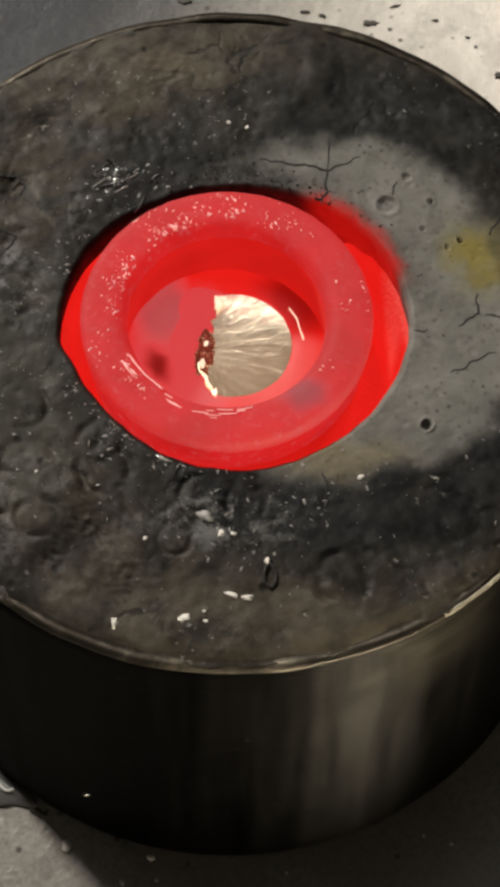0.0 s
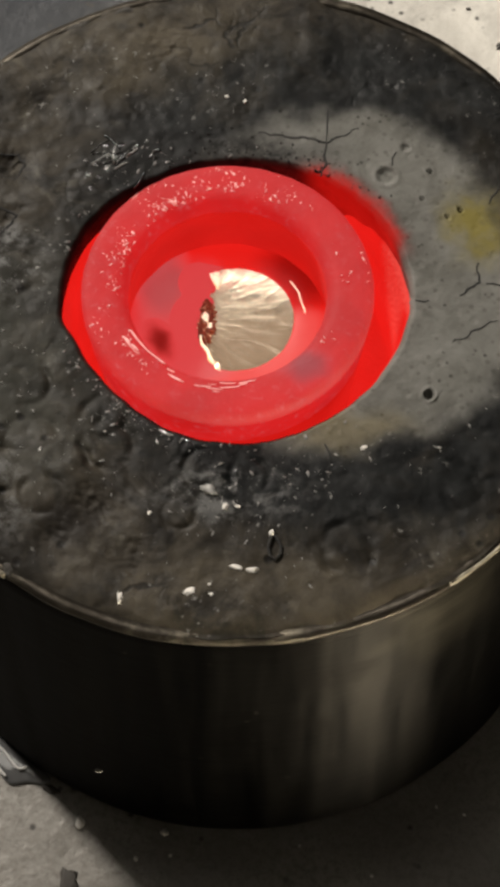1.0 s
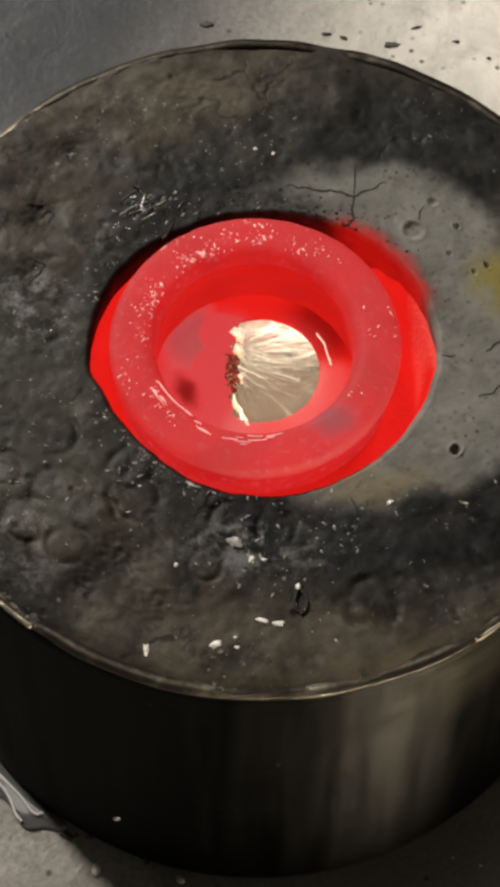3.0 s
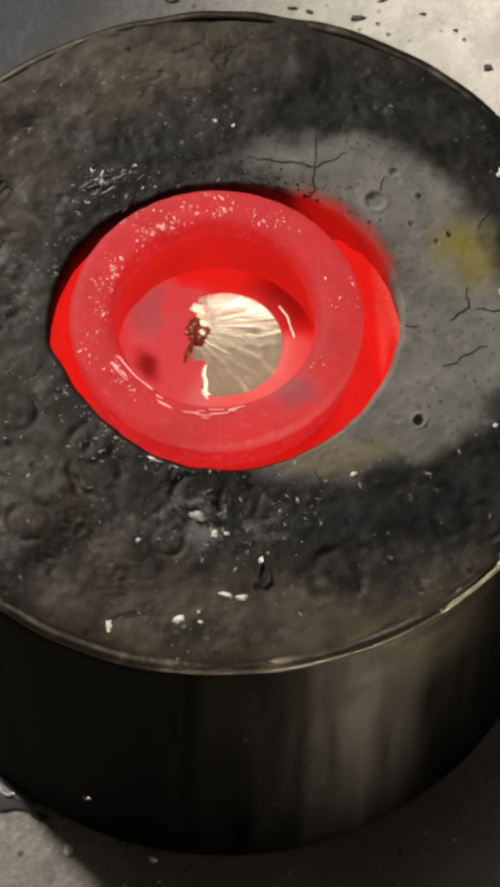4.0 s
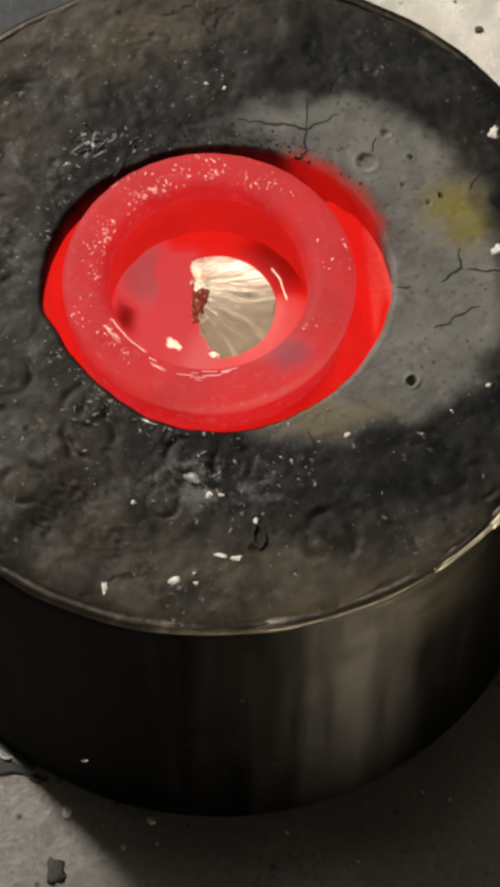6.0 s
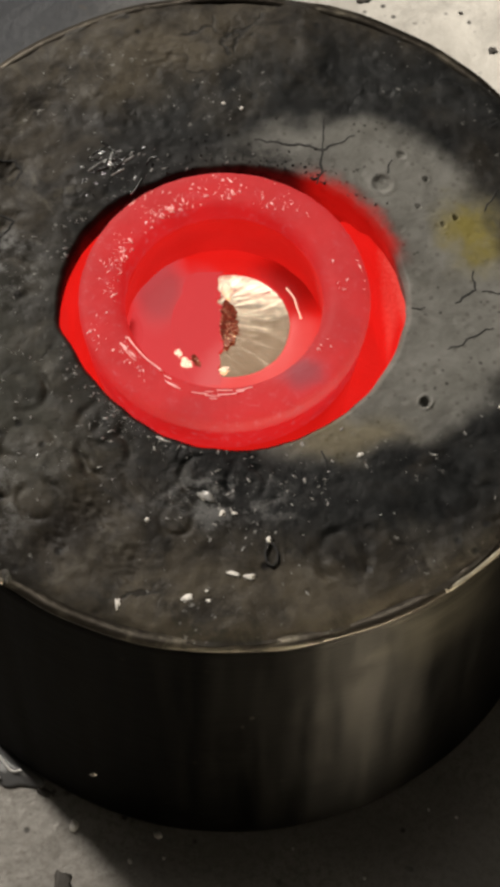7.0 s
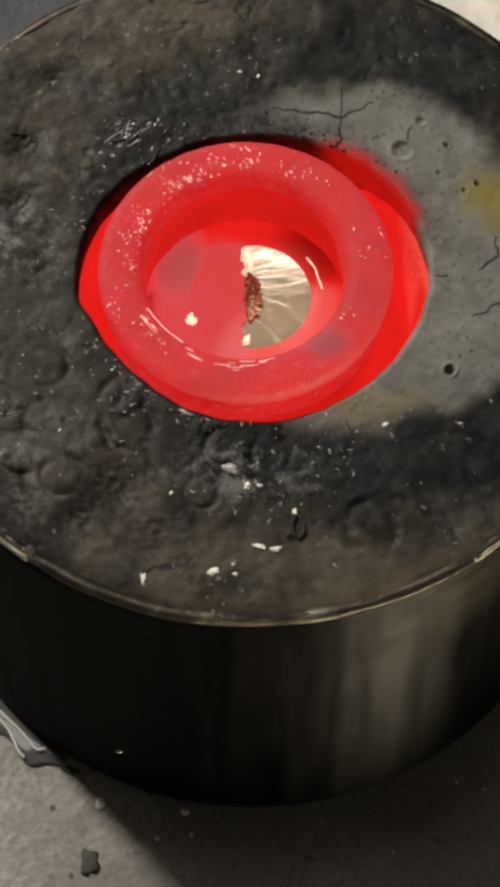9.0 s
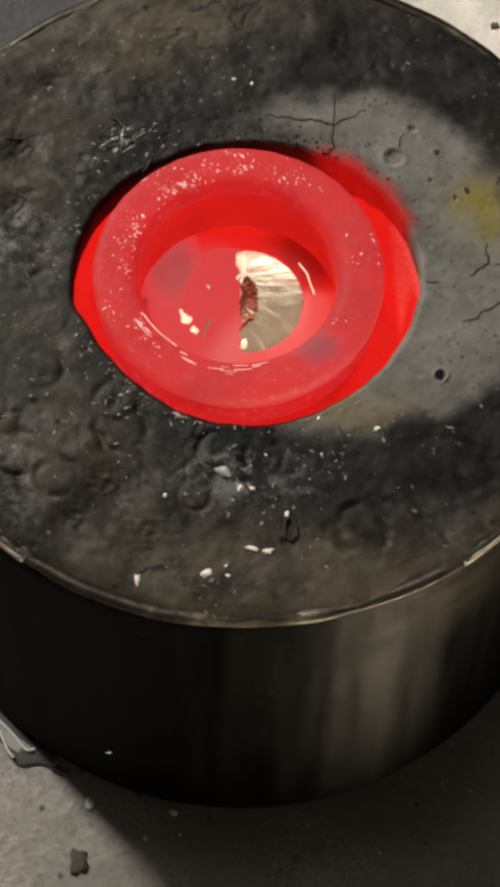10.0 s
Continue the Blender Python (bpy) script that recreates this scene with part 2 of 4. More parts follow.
def gold_material():
    n = Nodes("molten_gold")
    # wrinkles of the oxide film, fanned out from one side
    split = n.tree.nodes.new("ShaderNodeSeparateXYZ")
    n.put(split.inputs[0], n.shaken(240, 0.0016))
    angle = n.maths("ARCTAN2", n.maths("SUBTRACT", split.outputs[1], 0.002), n.maths("ADD", split.outputs[0], 0.013))
    reach = n.vec("LENGTH", n.vec("ADD", n.coord, (0.013, -0.002, 0)))
    joined = n.tree.nodes.new("ShaderNodeCombineXYZ")
    n.put(joined.inputs[0], n.maths("MULTIPLY", angle, 9.0)), n.put(joined.inputs[1], n.maths("MULTIPLY", reach, 95.0))
    fan = n.noise(1.0, 5, 0.62, 0.6, joined.outputs[0])
    film = n.step(fan, 0.50, 0.72, 0.0, 0.30)
    rim = n.maths("MULTIPLY", n.step(n.vec("LENGTH", n.coord), 0.0128, 0.0164), n.step(n.noise(300, 4, 0.7, 0.0, joined.outputs[0]), 0.40, 0.60))
    film = n.maths("MAXIMUM", film, n.maths("MULTIPLY", rim, 0.40))
    n.set(Base_Color=n.blend(film, (1.0, 0.86, 0.68), (0.34, 0.21, 0.12)), Metallic=1.0, Roughness=n.step(fan, 0.35, 0.7, 0.09, 0.24))
    return n.bump(n.maths("ADD", fan, n.maths("MULTIPLY", n.noise(420, 4), 0.25)), 0.00034, 0.26).mat


def bright_gold_material():
    n = Nodes("bright_gold")
    n.set(Base_Color=(1.0, 0.78, 0.42), Metallic=1.0, Roughness=0.22)
    # pale emission puts the bright reflection of the gold into the material
    n.set(Emission_Color=(1.0, 0.86, 0.62), Emission_Strength=0.95)
    return n.bump(n.noise(700, 4), 0.0004, 0.7).mat


def crust_material():
    n = Nodes("brown_slag_crust")
    gilt = n.step(n.noise(1500, 4, 0.65), 0.58, 0.64)
    n.set(Base_Color=n.blend(gilt, n.blend(n.noise(700, 4), (0.36, 0.15, 0.08), (0.07, 0.028, 0.015)), (1.0, 0.78, 0.42)), Roughness=0.4, Metallic=gilt)
    n.set(Emission_Color=n.blend(gilt, (1.0, 0.16, 0.07), (1.0, 0.72, 0.45)), Emission_Strength=n.maths("ADD", n.step(n.noise(600, 4), 0.35, 0.65, 0.02, 0.16), n.maths("MULTIPLY", gilt, 0.42)))
    return n.bump(n.noise(900, 4), 0.0006, 0.9).mat


def plain(name, colour, rough, metal=0.0, tall=0.0004, grain=500, dark=0.6, bare=0.0):
    n = Nodes(name)
    n.set(Base_Color=n.blend(n.noise(grain * 0.6, 4), colour, tuple(v * dark for v in colour)), Roughness=rough, Metallic=metal)
    if bare:
        n.set(Coat_Weight=bare, Coat_Roughness=0.08)
    return n.bump(n.noise(grain, 5), tall, 0.7).mat


FLOOR, WALL, REFRACTORY = floor_material(), wall_material(), refractory_material()
SHELL, EDGE, GOLD, BRIGHT = shell_material(), edge_material(), gold_material(), bright_gold_material()
RED, PINK, MAUVE, PALE = (1.0, 0.012, 0.008), (1.0, 0.075, 0.080), (1.0, 0.150, 0.160), (0.09, 0.075, 0.075)
CRUCIBLE = hot_material("glowing_crucible", 0.66, 0.66, (0.030, 0.024, 0.026), 0.00024, 210, 0.80,
                        ((0.0188, -0.0262, 0.0080, 0.0070, 0.55, (0.06, 0.05, 0.055), (1.0, 0.060, 0.085), 0.0),), ((1.0, 0.014, 0.012), (1.0, 0.036, 0.040)), True)
BOWL = hot_material("glowing_crucible_bore", 0.66, 0.6, (0.06, 0.04, 0.04), 0.0003)
LINING = hot_material("glowing_lining", 0.80, 0.8, (0.12, 0.06, 0.05), 0.0008)
PIMPLE = hot_material("shiny_glaze", 0.42, 0.08, (0.80, 0.70, 0.68), 0.0001, 300)
# red slag with reflections put into its glow: pale round the melt, a grey-pink stretch behind, a dull arc on the far
# side
SLAG = hot_material("glowing_slag", 0.78, 0.42, PALE, 0.00005, 120, 0.97,
                    ((-0.0125, -0.0010, 0.0170, 0.0195, 0.88, PALE, PINK, 0.75), (0.0190, 0.0165, 0.0170, 0.0150, 0.40, (0.05, 0.04, 0.04), RED, 0.1),
                     (-0.0205, 0.0125, 0.0085, 0.0145, 0.60, (0.30, 0.27, 0.28), MAUVE, 0.2), (0.0090, 0.0085, 0.0100, 0.0100, 1.5, PALE, (1.0, 0.040, 0.040), 0.1)))
SKIN = hot_material("glowing_slag_skin", 0.78 * 0.88, 0.42, PALE, 0.00005, 120, 0.97, (), (PINK, PINK))
DULL = hot_material("dull_slag", 0.78 * 0.88, 0.42, PALE, 0.00005, 200, 0.97, ((0, 0, 0.0040, 0.0070, 0.36, (0.05, 0.04, 0.04), RED, 0.0),), (PINK, PINK))
CRUST = crust_material()
SOOT = plain("black_soot", (0.012, 0.011, 0.010), 0.9)
ASH = plain("white_ash", (0.60, 0.575, 0.525), 0.7, dark=0.8)
BEAD = plain("glassy_flux", (0.30, 0.295, 0.28), 0.14, 0.2, bare=0.5)
DRIP = plain("dark_refractory", (0.036, 0.031, 0.024), 0.8, 0.0, 0.0016, 420, 0.3)
CHAR = plain("charred_lump", (0.05, 0.044, 0.036), 0.75)
WET = plain("dark_glossy_spill", (0.085, 0.085, 0.085), 0.06, 0.0, 0.0001, 120, 0.8, bare=1.0)

# ---- mesh helpers ----


def mesh_of(name, verts, faces, material, smooth=True):
    me = bpy.data.meshes.new(name)
    me.from_pydata([tuple(v) for v in verts], [], [tuple(f) for f in faces])
    me.materials.append(material)
    if smooth:
        me.polygons.foreach_set("use_smooth", [True] * len(me.polygons))
    me.update()
    return me


def thing(name, mesh, label, category, kind="", group=""):
    return tagged(new(name, mesh), label, category, group, kind)


def part(name, mesh, parent, label="", kind=""):
    ob = tagged(new(name, mesh), label, kind=kind)
    ob.parent = parent
    return ob


def wobble(x, y, z=0.0, scale=1.0):
    return noise.noise(Vector((x * scale, y * scale, z * scale)))


def turned(name, profile, material, cx=0.0, cy=0.0, steps=160, rough=0.0, scale=120.0, closed=True, smooth=True):
    """A body of revolution from (radius, height) pairs, slightly uneven."""
    verts, faces, k = [], [], len(profile)
    for i in range(steps):
        a = 2 * math.pi * i / steps
        for r, z in profile:
            x, y = math.cos(a), math.sin(a)
            d = rough * wobble(r * x, r * y, z, scale)
            verts.append((cx + (r + d) * x, cy + (r + d) * y, z + d))
    last = k if closed else k - 1
    for i in range(steps):
        j = (i + 1) % steps
        for p in range(last):
            q = (p + 1) % k
            faces.append((i * k + p, j * k + p, j * k + q, i * k + q))
    return mesh_of(name, verts, faces, material, smooth)


def lump(name, size, material, seed, rough=0.3, rings=7, steps=11):
    """An uneven pebble that stands on z = 0."""
    verts, faces = [(0, 0, 0)], []
    for i in range(1, rings):
        b = math.pi * i / rings
        for j in range(steps):
            a = 2 * math.pi * j / steps
            v = Vector((math.sin(b) * math.cos(a), math.sin(b) * math.sin(a), -math.cos(b)))
            r = 1 + rough * noise.noise(v * 1.7 + Vector((seed * 7.3, seed * 3.1, 0)))
            verts.append((v.x * r * size[0], v.y * r * size[1], (v.z * r + 1) * size[2]))
    top = len(verts)
    verts.append((0, 0, 2 * size[2]))
    for j in range(steps):
        k = (j + 1) % steps
        faces.append((0, 1 + k, 1 + j))
        for i in range(rings - 2):
            a, b = 1 + i * steps, 1 + (i + 1) * steps
            faces.append((a + j, a + k, b + k, b + j))
        faces.append((top, top - steps + j, top - steps + k))
    return mesh_of(name, verts, faces, material)


def slab(name, outline, thick, material, dome=0.0, smooth=True):
    """A thin plate with a rounded rim over an outline (x, y); its base lies at z = 0."""
    c = Vector((sum(p[0] for p in outline) / len(outline), sum(p[1] for p in outline) / len(outline)))
    verts, faces, k = [], [], len(outline)
    for inset, z in ((0.0, 0.0), (0.0, thick * 0.5), (0.02, thick * 0.85), (0.06, thick), (0.5, thick + dome), (0.8, thick + dome * 1.3)):
        for p in outline:
            q = Vector(p).lerp(c, inset)
            verts.append((q.x, q.y, z))
    rows = len(verts) // k
    verts.append((c.x, c.y, thick + dome * 1.4))
    for r in range(rows - 1):
        for i in range(k):
            j = (i + 1) % k
            faces.append((r * k + i, r * k + j, (r + 1) * k + j, (r + 1) * k + i))
    for i in range(k):
        faces.append(((rows - 1) * k + i, (rows - 1) * k + (i + 1) % k, len(verts) - 1))
    faces.append(tuple(reversed(range(k))))
    return mesh_of(name, verts, faces, material, smooth)


def sheet(name, outline, thick, material):
    """A flat thin plate over an outline (x, y), its base at z = 0."""
    k = len(outline)
    verts = [(x, y, 0.0) for x, y in outline] + [(x, y, thick) for x, y in outline]
    faces = [(i, (i + 1) % k, k + (i + 1) % k, k + i) for i in range(k)] + [tuple(range(k, 2 * k)), tuple(reversed(range(k)))]
    return mesh_of(name, verts, faces, material, False)


def ribbon(name, points, width, height, material, seed=0, lift=None, fine=5):
    """An uneven tapering strip with a flat roof along a broken line (x, y)."""
    line = []
    for (ax, ay), (bx, by) in zip(points, points[1:]):
        for s in range(fine):
            f = s / fine
            x, y = ax + (bx - ax) * f, ay + (by - ay) * f
            w = width * 1.1
            line.append((x + w * wobble(x, y, seed, 420), y + w * wobble(y, x, seed + 5, 420)))
    line.append(points[-1])
    verts, faces = [], []
    for i, (x, y) in enumerate(line):
        a, b = line[max(0, i - 1)], line[min(len(line) - 1, i + 1)]
        d = Vector((b[0] - a[0], b[1] - a[1])).normalized()
        f = i / (len(line) - 1)
        w = width * (0.35 + 0.65 * math.sin(math.pi * min(1, max(0.06, f * 0.9 + 0.1)))) * (0.75 + 0.7 * abs(wobble(x, y, seed, 1500)))
        z = lift(x, y) if lift else 0.0
        for s, h in ((-0.5, -height), (-0.35, height), (0.35, height), (0.5, -height)):
            verts.append((x - d.y * w * s, y + d.x * w * s, z + h))
    for i in range(len(line) - 1):
        for p in range(3):
            faces.append((4 * i + p, 4 * i + p + 1, 4 * i + 5 + p, 4 * i + 4 + p))
    faces += [(3, 2, 1, 0), tuple(4 * (len(line) - 1) + p for p in range(4))]
    return mesh_of(name, verts, faces, material, False)


def tube(name, points, radius, material, steps=8):
    """A bent rod through points (x, y, z)."""
    pts, verts, faces = [Vector(p) for p in points], [], []
    for i, p in enumerate(pts):
        d = (pts[min(i + 1, len(pts) - 1)] - pts[max(i - 1, 0)]).normalized()
        u = d.cross(Vector((0.1, 0.2, 1))).normalized()
        v = d.cross(u)
        r = radius * (0.8 + 0.5 * abs(noise.noise(p * 600)))
        for k in range(steps):
            a = 2 * math.pi * k / steps
            verts.append(p + (u * math.cos(a) + v * math.sin(a)) * r)
    for i in range(len(pts) - 1):
        for k in range(steps):
            m = (k + 1) % steps
            faces.append((i * steps + k, i * steps + m, (i + 1) * steps + m, (i + 1) * steps + k))
    faces += [tuple(reversed(range(steps))), tuple((len(pts) - 1) * steps + k for k in range(steps))]
    return mesh_of(name, verts, faces, material)


# ---- the room: floor, walls and ceiling ----


def box_mesh(name, x0, x1, y0, y1, z0, z1, material):
    v = [(x, y, z) for x in (x0, x1) for y in (y0, y1) for z in (z0, z1)]
    f = [(0, 1, 3, 2), (4, 6, 7, 5), (0, 4, 5, 1), (2, 3, 7, 6), (0, 2, 6, 4), (1, 5, 7, 3)]
    return mesh_of(name, v, f, material, False)


def floor_mesh():
    """One sheet, finely uneven near the furnace and plain beyond."""
    ticks = [-2.4, -1.2, -0.6] + [-0.4 + 0.01 * i for i in range(81)] + [0.6, 1.2, 2.4]
    verts = [(x, y, 0.0004 * wobble(x, y, 0, 40) - 0.0004) for y in ticks for x in ticks]
    k = len(ticks)
    faces = [(r * k + c, r * k + c + 1, (r + 1) * k + c + 1, (r + 1) * k + c) for r in range(k - 1) for c in range(k - 1)]
    return mesh_of("floor", verts, faces, FLOOR)


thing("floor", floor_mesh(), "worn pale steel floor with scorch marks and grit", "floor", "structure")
for side, (x0, x1, y0, y1) in {"wall_north": (-2.4, 2.4, 2.4, 2.5), "wall_south": (-2.4, 2.4, -2.5, -2.4),
                               "wall_east": (2.4, 2.5, -2.5, 2.5), "wall_west": (-2.5, -2.4, -2.5, 2.5)}.items():
    thing(side, box_mesh(side, x0, x1, y0, y1, -0.05, 2.6, WALL), "plain dim plaster wall of the workshop", "wall", "structure")
thing("ceiling", box_mesh("ceiling", -2.5, 2.5, -2.5, 2.5, 2.6, 2.7, WALL), "plain pale plaster ceiling of the workshop", "ceiling", "structure")

# ---- the furnace ----
TOP, MX, MY = 0.1504, 0.0010, -0.0028
BLISTERS = ((-0.0317, -0.0469, 0.0062), (-0.0513, -0.0462, 0.0070), (-0.0588, -0.0542, 0.0060), (-0.0423, -0.0517, 0.0055),
            (-0.0199, -0.0524, 0.0066), (-0.0069, -0.0539, 0.0050), (0.0046, -0.0554, 0.0045), (-0.0528, -0.0299, 0.0050),
            (-0.0592, 0.0040, 0.0060), (-0.0330, -0.0390, 0.0055), (0.0593, -0.0587, 0.0055), (0.0290, -0.0750, 0.0062),
            (0.0664, -0.0602, 0.0045), (-0.0660, -0.0400, 0.0045), (-0.0480, -0.0610, 0.0050), (-0.0130, -0.0660, 0.0040))
PITS = ((0.0411, 0.0354, 0.0024, 0.0011), (0.0509, -0.0318, 0.0013, 0.0020), (0.0609, 0.0246, 0.0008, 0.0018), (0.0530, 0.0370, 0.0008, 0.0016),
        (0.0574, 0.0224, 0.0007, 0.0012), (0.0465, 0.0447, 0.0012, 0.0008), (0.0507, 0.0281, 0.0007, 0.0010), (-0.0620, 0.0375, 0.0045, 0.0022),
        (-0.0625, 0.0200, 0.0040, 0.0020), (-0.0350, -0.0640, 0.0060, 0.0016), (-0.0250, -0.0780, 0.0055, 0.0013),
        (-0.0450, -0.0720, 0.0045, 0.0012), (-0.0560, 0.0600, 0.0050, 0.0010), (-0.0200, 0.0780, 0.0080, 0.0009))


def mouth(a):
    """Radius of the uneven mouth at an angle: worn out at the left, straight along the front."""
    d, r = math.degrees(a) % 360, 0.0443 + 0.0014 * math.cos(2 * a - 0.15)
    for at, wide, more in ((160, 26, 0.0011), (187, 7, 0.0014), (220, 24, -0.0021), (318, 34, -0.0011), (98, 14, -0.0004)):
        r += more * math.exp(-((d - at) / wide) ** 2)
    return r + 0.0006 * wobble(math.cos(a), math.sin(a), 3.0, 7.0)


def relief(x, y):
    """Height of the refractory over its mean level."""
    r = math.hypot(x, y)
    h = 0.0009 * wobble(x, y, 0, 45) + 0.00042 * wobble(x, y, 7, 120) + 0.00022 * wobble(x, y, 13, 330)
    calm = 1 - 0.75 * max(0.0, min(1.0, (0.058 - math.hypot(x - 0.027, y - 0.004)) / 0.012))
    h *= calm
    for bx, by, br in BLISTERS:
        d = math.hypot(x - bx, y - by) / br
        if d < 1.35:
            h += (0.00038 * max(0.0, 1 - d * d) - 0.00066 * math.exp(-((d - 1.05) / 0.20) ** 2)) * max(0.0, 0.40 + 2.0 * wobble(x, y, bx * 900, 130))
    for px, py, pr, depth in PITS:
        d = math.hypot(x - px, y - py) / pr
        if d < 2.2:
            h -= depth * math.exp(-d ** (4 if pr < 0.003 else 2)) * (0.8 + 0.4 * wobble(x, y, 21, 700)) - (0.25 * depth * math.exp(-((d - 1.35) / 0.25) ** 2) if pr < 0.003 else 0.0)
    if r > 0.0925:
        f = min(1.0, (r - 0.0925) / 0.0055)
        h -= 0.0012 * f * f
    return h


def refractory_mesh():
    nr, nt = 190, 640
    verts, faces = [], []
    for i in range(nt):
        a = 2 * math.pi * i / nt
        c, s = math.cos(a), math.sin(a)
        hole = mouth(a)
        b = MX * c + MY * s
        rim = -b + math.sqrt(b * b - (MX * MX + MY * MY) + (0.0990 + 0.0011 * wobble(c, s, 5, 9)) ** 2)
        x, y = MX + hole * c, MY + hole * s
        for z, d in ((0.1280, 0.0020), (0.1430, 0.0008)):
            verts.append((x + d * c, y + d * s, z))
        for k in range(nr):
            f = k / (nr - 1)
            r = hole + (rim - hole) * f
            x, y = MX + r * c, MY + r * s
            edge = max(0.0, 1 - (r - hole) / 0.0016)
            verts.append((x, y, TOP + relief(x, y) - 0.0016 * edge * edge))
        verts.append((MX + rim * c, MY + rim * s, 0.1280))
    m = nr + 3
    for i in range(nt):
        j = (i + 1) % nt
        for k in range(m):
            q = (k + 1) % m
            faces.append((i * m + k, i * m + q, j * m + q, j * m + k))
    return mesh_of("refractory_top", verts, faces, REFRACTORY)


furnace = tagged(new("melting_furnace"), "round melting furnace in blackened steel with cracked refractory top", "furnace")
shell_mesh = turned("shell", [(0.1064, 0.0), (0.1085, 0.0004), (0.1089, 0.0025), (0.1086, 0.006), (0.1046, 0.08), (0.1007, 0.1435), (0.1005, 0.1475),
                              (0.1000, 0.1482), (0.0981, 0.1482), (0.0981, 0.02), (0.1064, 0.0)], SHELL, steps=220, rough=0.0003, scale=60)
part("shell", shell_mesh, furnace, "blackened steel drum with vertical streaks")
part("rim_band", turned("rim_band", [(0.0970, 0.1476), (0.1001, 0.1476), (0.1005, 0.1484), (0.1002, 0.1494), (0.0970, 0.1494)], EDGE, steps=260, rough=0.0007, scale=70), furnace, "worn steel edge round the top")
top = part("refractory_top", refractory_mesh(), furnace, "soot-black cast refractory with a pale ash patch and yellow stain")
part("hearth_lining", turned("hearth_lining", [(0.0500, 0.1400), (0.0462, 0.1400), (0.0455, 0.1360), (0.0440, 0.1100), (0.0440, 0.0950), (0.002, 0.0950), (0.002, 0.0930), (0.0500, 0.0930)],
                             LINING, MX, MY, 120, 0.0004, 200), furnace, "red-hot lining of the mouth")
part("base_plate", turned("base_plate", [(0.002, 0.001), (0.1062, 0.001), (0.1062, 0.004), (0.002, 0.004)], SHELL), furnace)


def on_top(x, y):
    return TOP + relief(x, y)


MM = 0.001
CRACKS = (((5.7, 49.6), (12, 48.3), (19.8, 47.2), (24.7, 46.1), (29.3, 48.4), (33.7, 50.9)), ((24.7, 46.1), (24.3, 39), (23, 35)),
          ((64.9, 7.6), (65.4, 1.9), (61.8, -0.2), (59.8, -2.3)), ((66.9, 1.5), (71, 1.2), (79, 1.2), (84, 0.4)), ((57.4, -16.5), (62, -14), (65.8, -11.4), (69.7, -9.7)),
          ((48.1, -4.1), (51.6, -3.6)), ((68.4, 26.8), (71.2, 31), (73, 35)), ((-66.1, 41), (-60.7, 42), (-58.5, 37.9), (-61.1, 33.7), (-65, 35.5)),
          ((-66.1, 25.5), (-59.8, 21.9), (-63.3, 15.6), (-66.5, 12.9)), ((43.8, 43.0), (42.6, 40.0), (42.4, 38.5)), ((25.5, 57.0), (25.2, 51), (24.7, 46.4)), ((24, -46), (25, -50), (24.6, -54)))
for n, line in enumerate(CRACKS):
    wide = 0.0009 if n in (0, 1, 2, 7, 8) else 0.00065
    part("crack", ribbon("crack", [(x * MM, y * MM) for x, y in line], wide, 0.00012, SOOT, n, on_top), top, "thin black crack")

# bare bright stretches of the steel edge; those at the right front also add its shine as bright metal
BARE = plain("bare_bright_steel", (0.37, 0.335, 0.255), 0.42, 0.7, 0.0006, 260, 0.22)
for a0, a1, thick in ((219, 229, 0.0007), (230, 236, 0.0008), (303, 318, 0.0006), (314, 336, 0.0012), (334, 346, 0.0009), (322, 331, 0.0013)):
    arc = [(0.0999 * math.cos(radians(a / 2)), 0.0999 * math.sin(radians(a / 2)), 0.1489 + 0.0004 * wobble(a, thick, 0, 0.3)) for a in range(2 * a0, 2 * a1 + 1)]
    part("bare_edge", tube("bare_edge", arc, thick, BARE), furnace, "bright worn stretch of the steel edge")

# overhanging drips of refractory on the edge
for n, (a, size) in enumerate(((235, (0.0042, 0.0030, 0.0012)), (230, (0.0030, 0.0024, 0.0010)), (112, (0.0085, 0.0026, 0.0012)), (118, (0.0060, 0.0024, 0.0011)),
                               (126, (0.0070, 0.0022, 0.0010)), (40, (0.0040, 0.0020, 0.0010)), (318, (0.0036, 0.0024, 0.0010)))):
    drip = part("drip", lump("drip", size, DRIP, n + 2, 0.55, 14, 24), top)
    drip.matrix_local = pose(0.0972 * math.cos(radians(a)), 0.0972 * math.sin(radians(a)), 0.1472, 0, 0, a + 90)


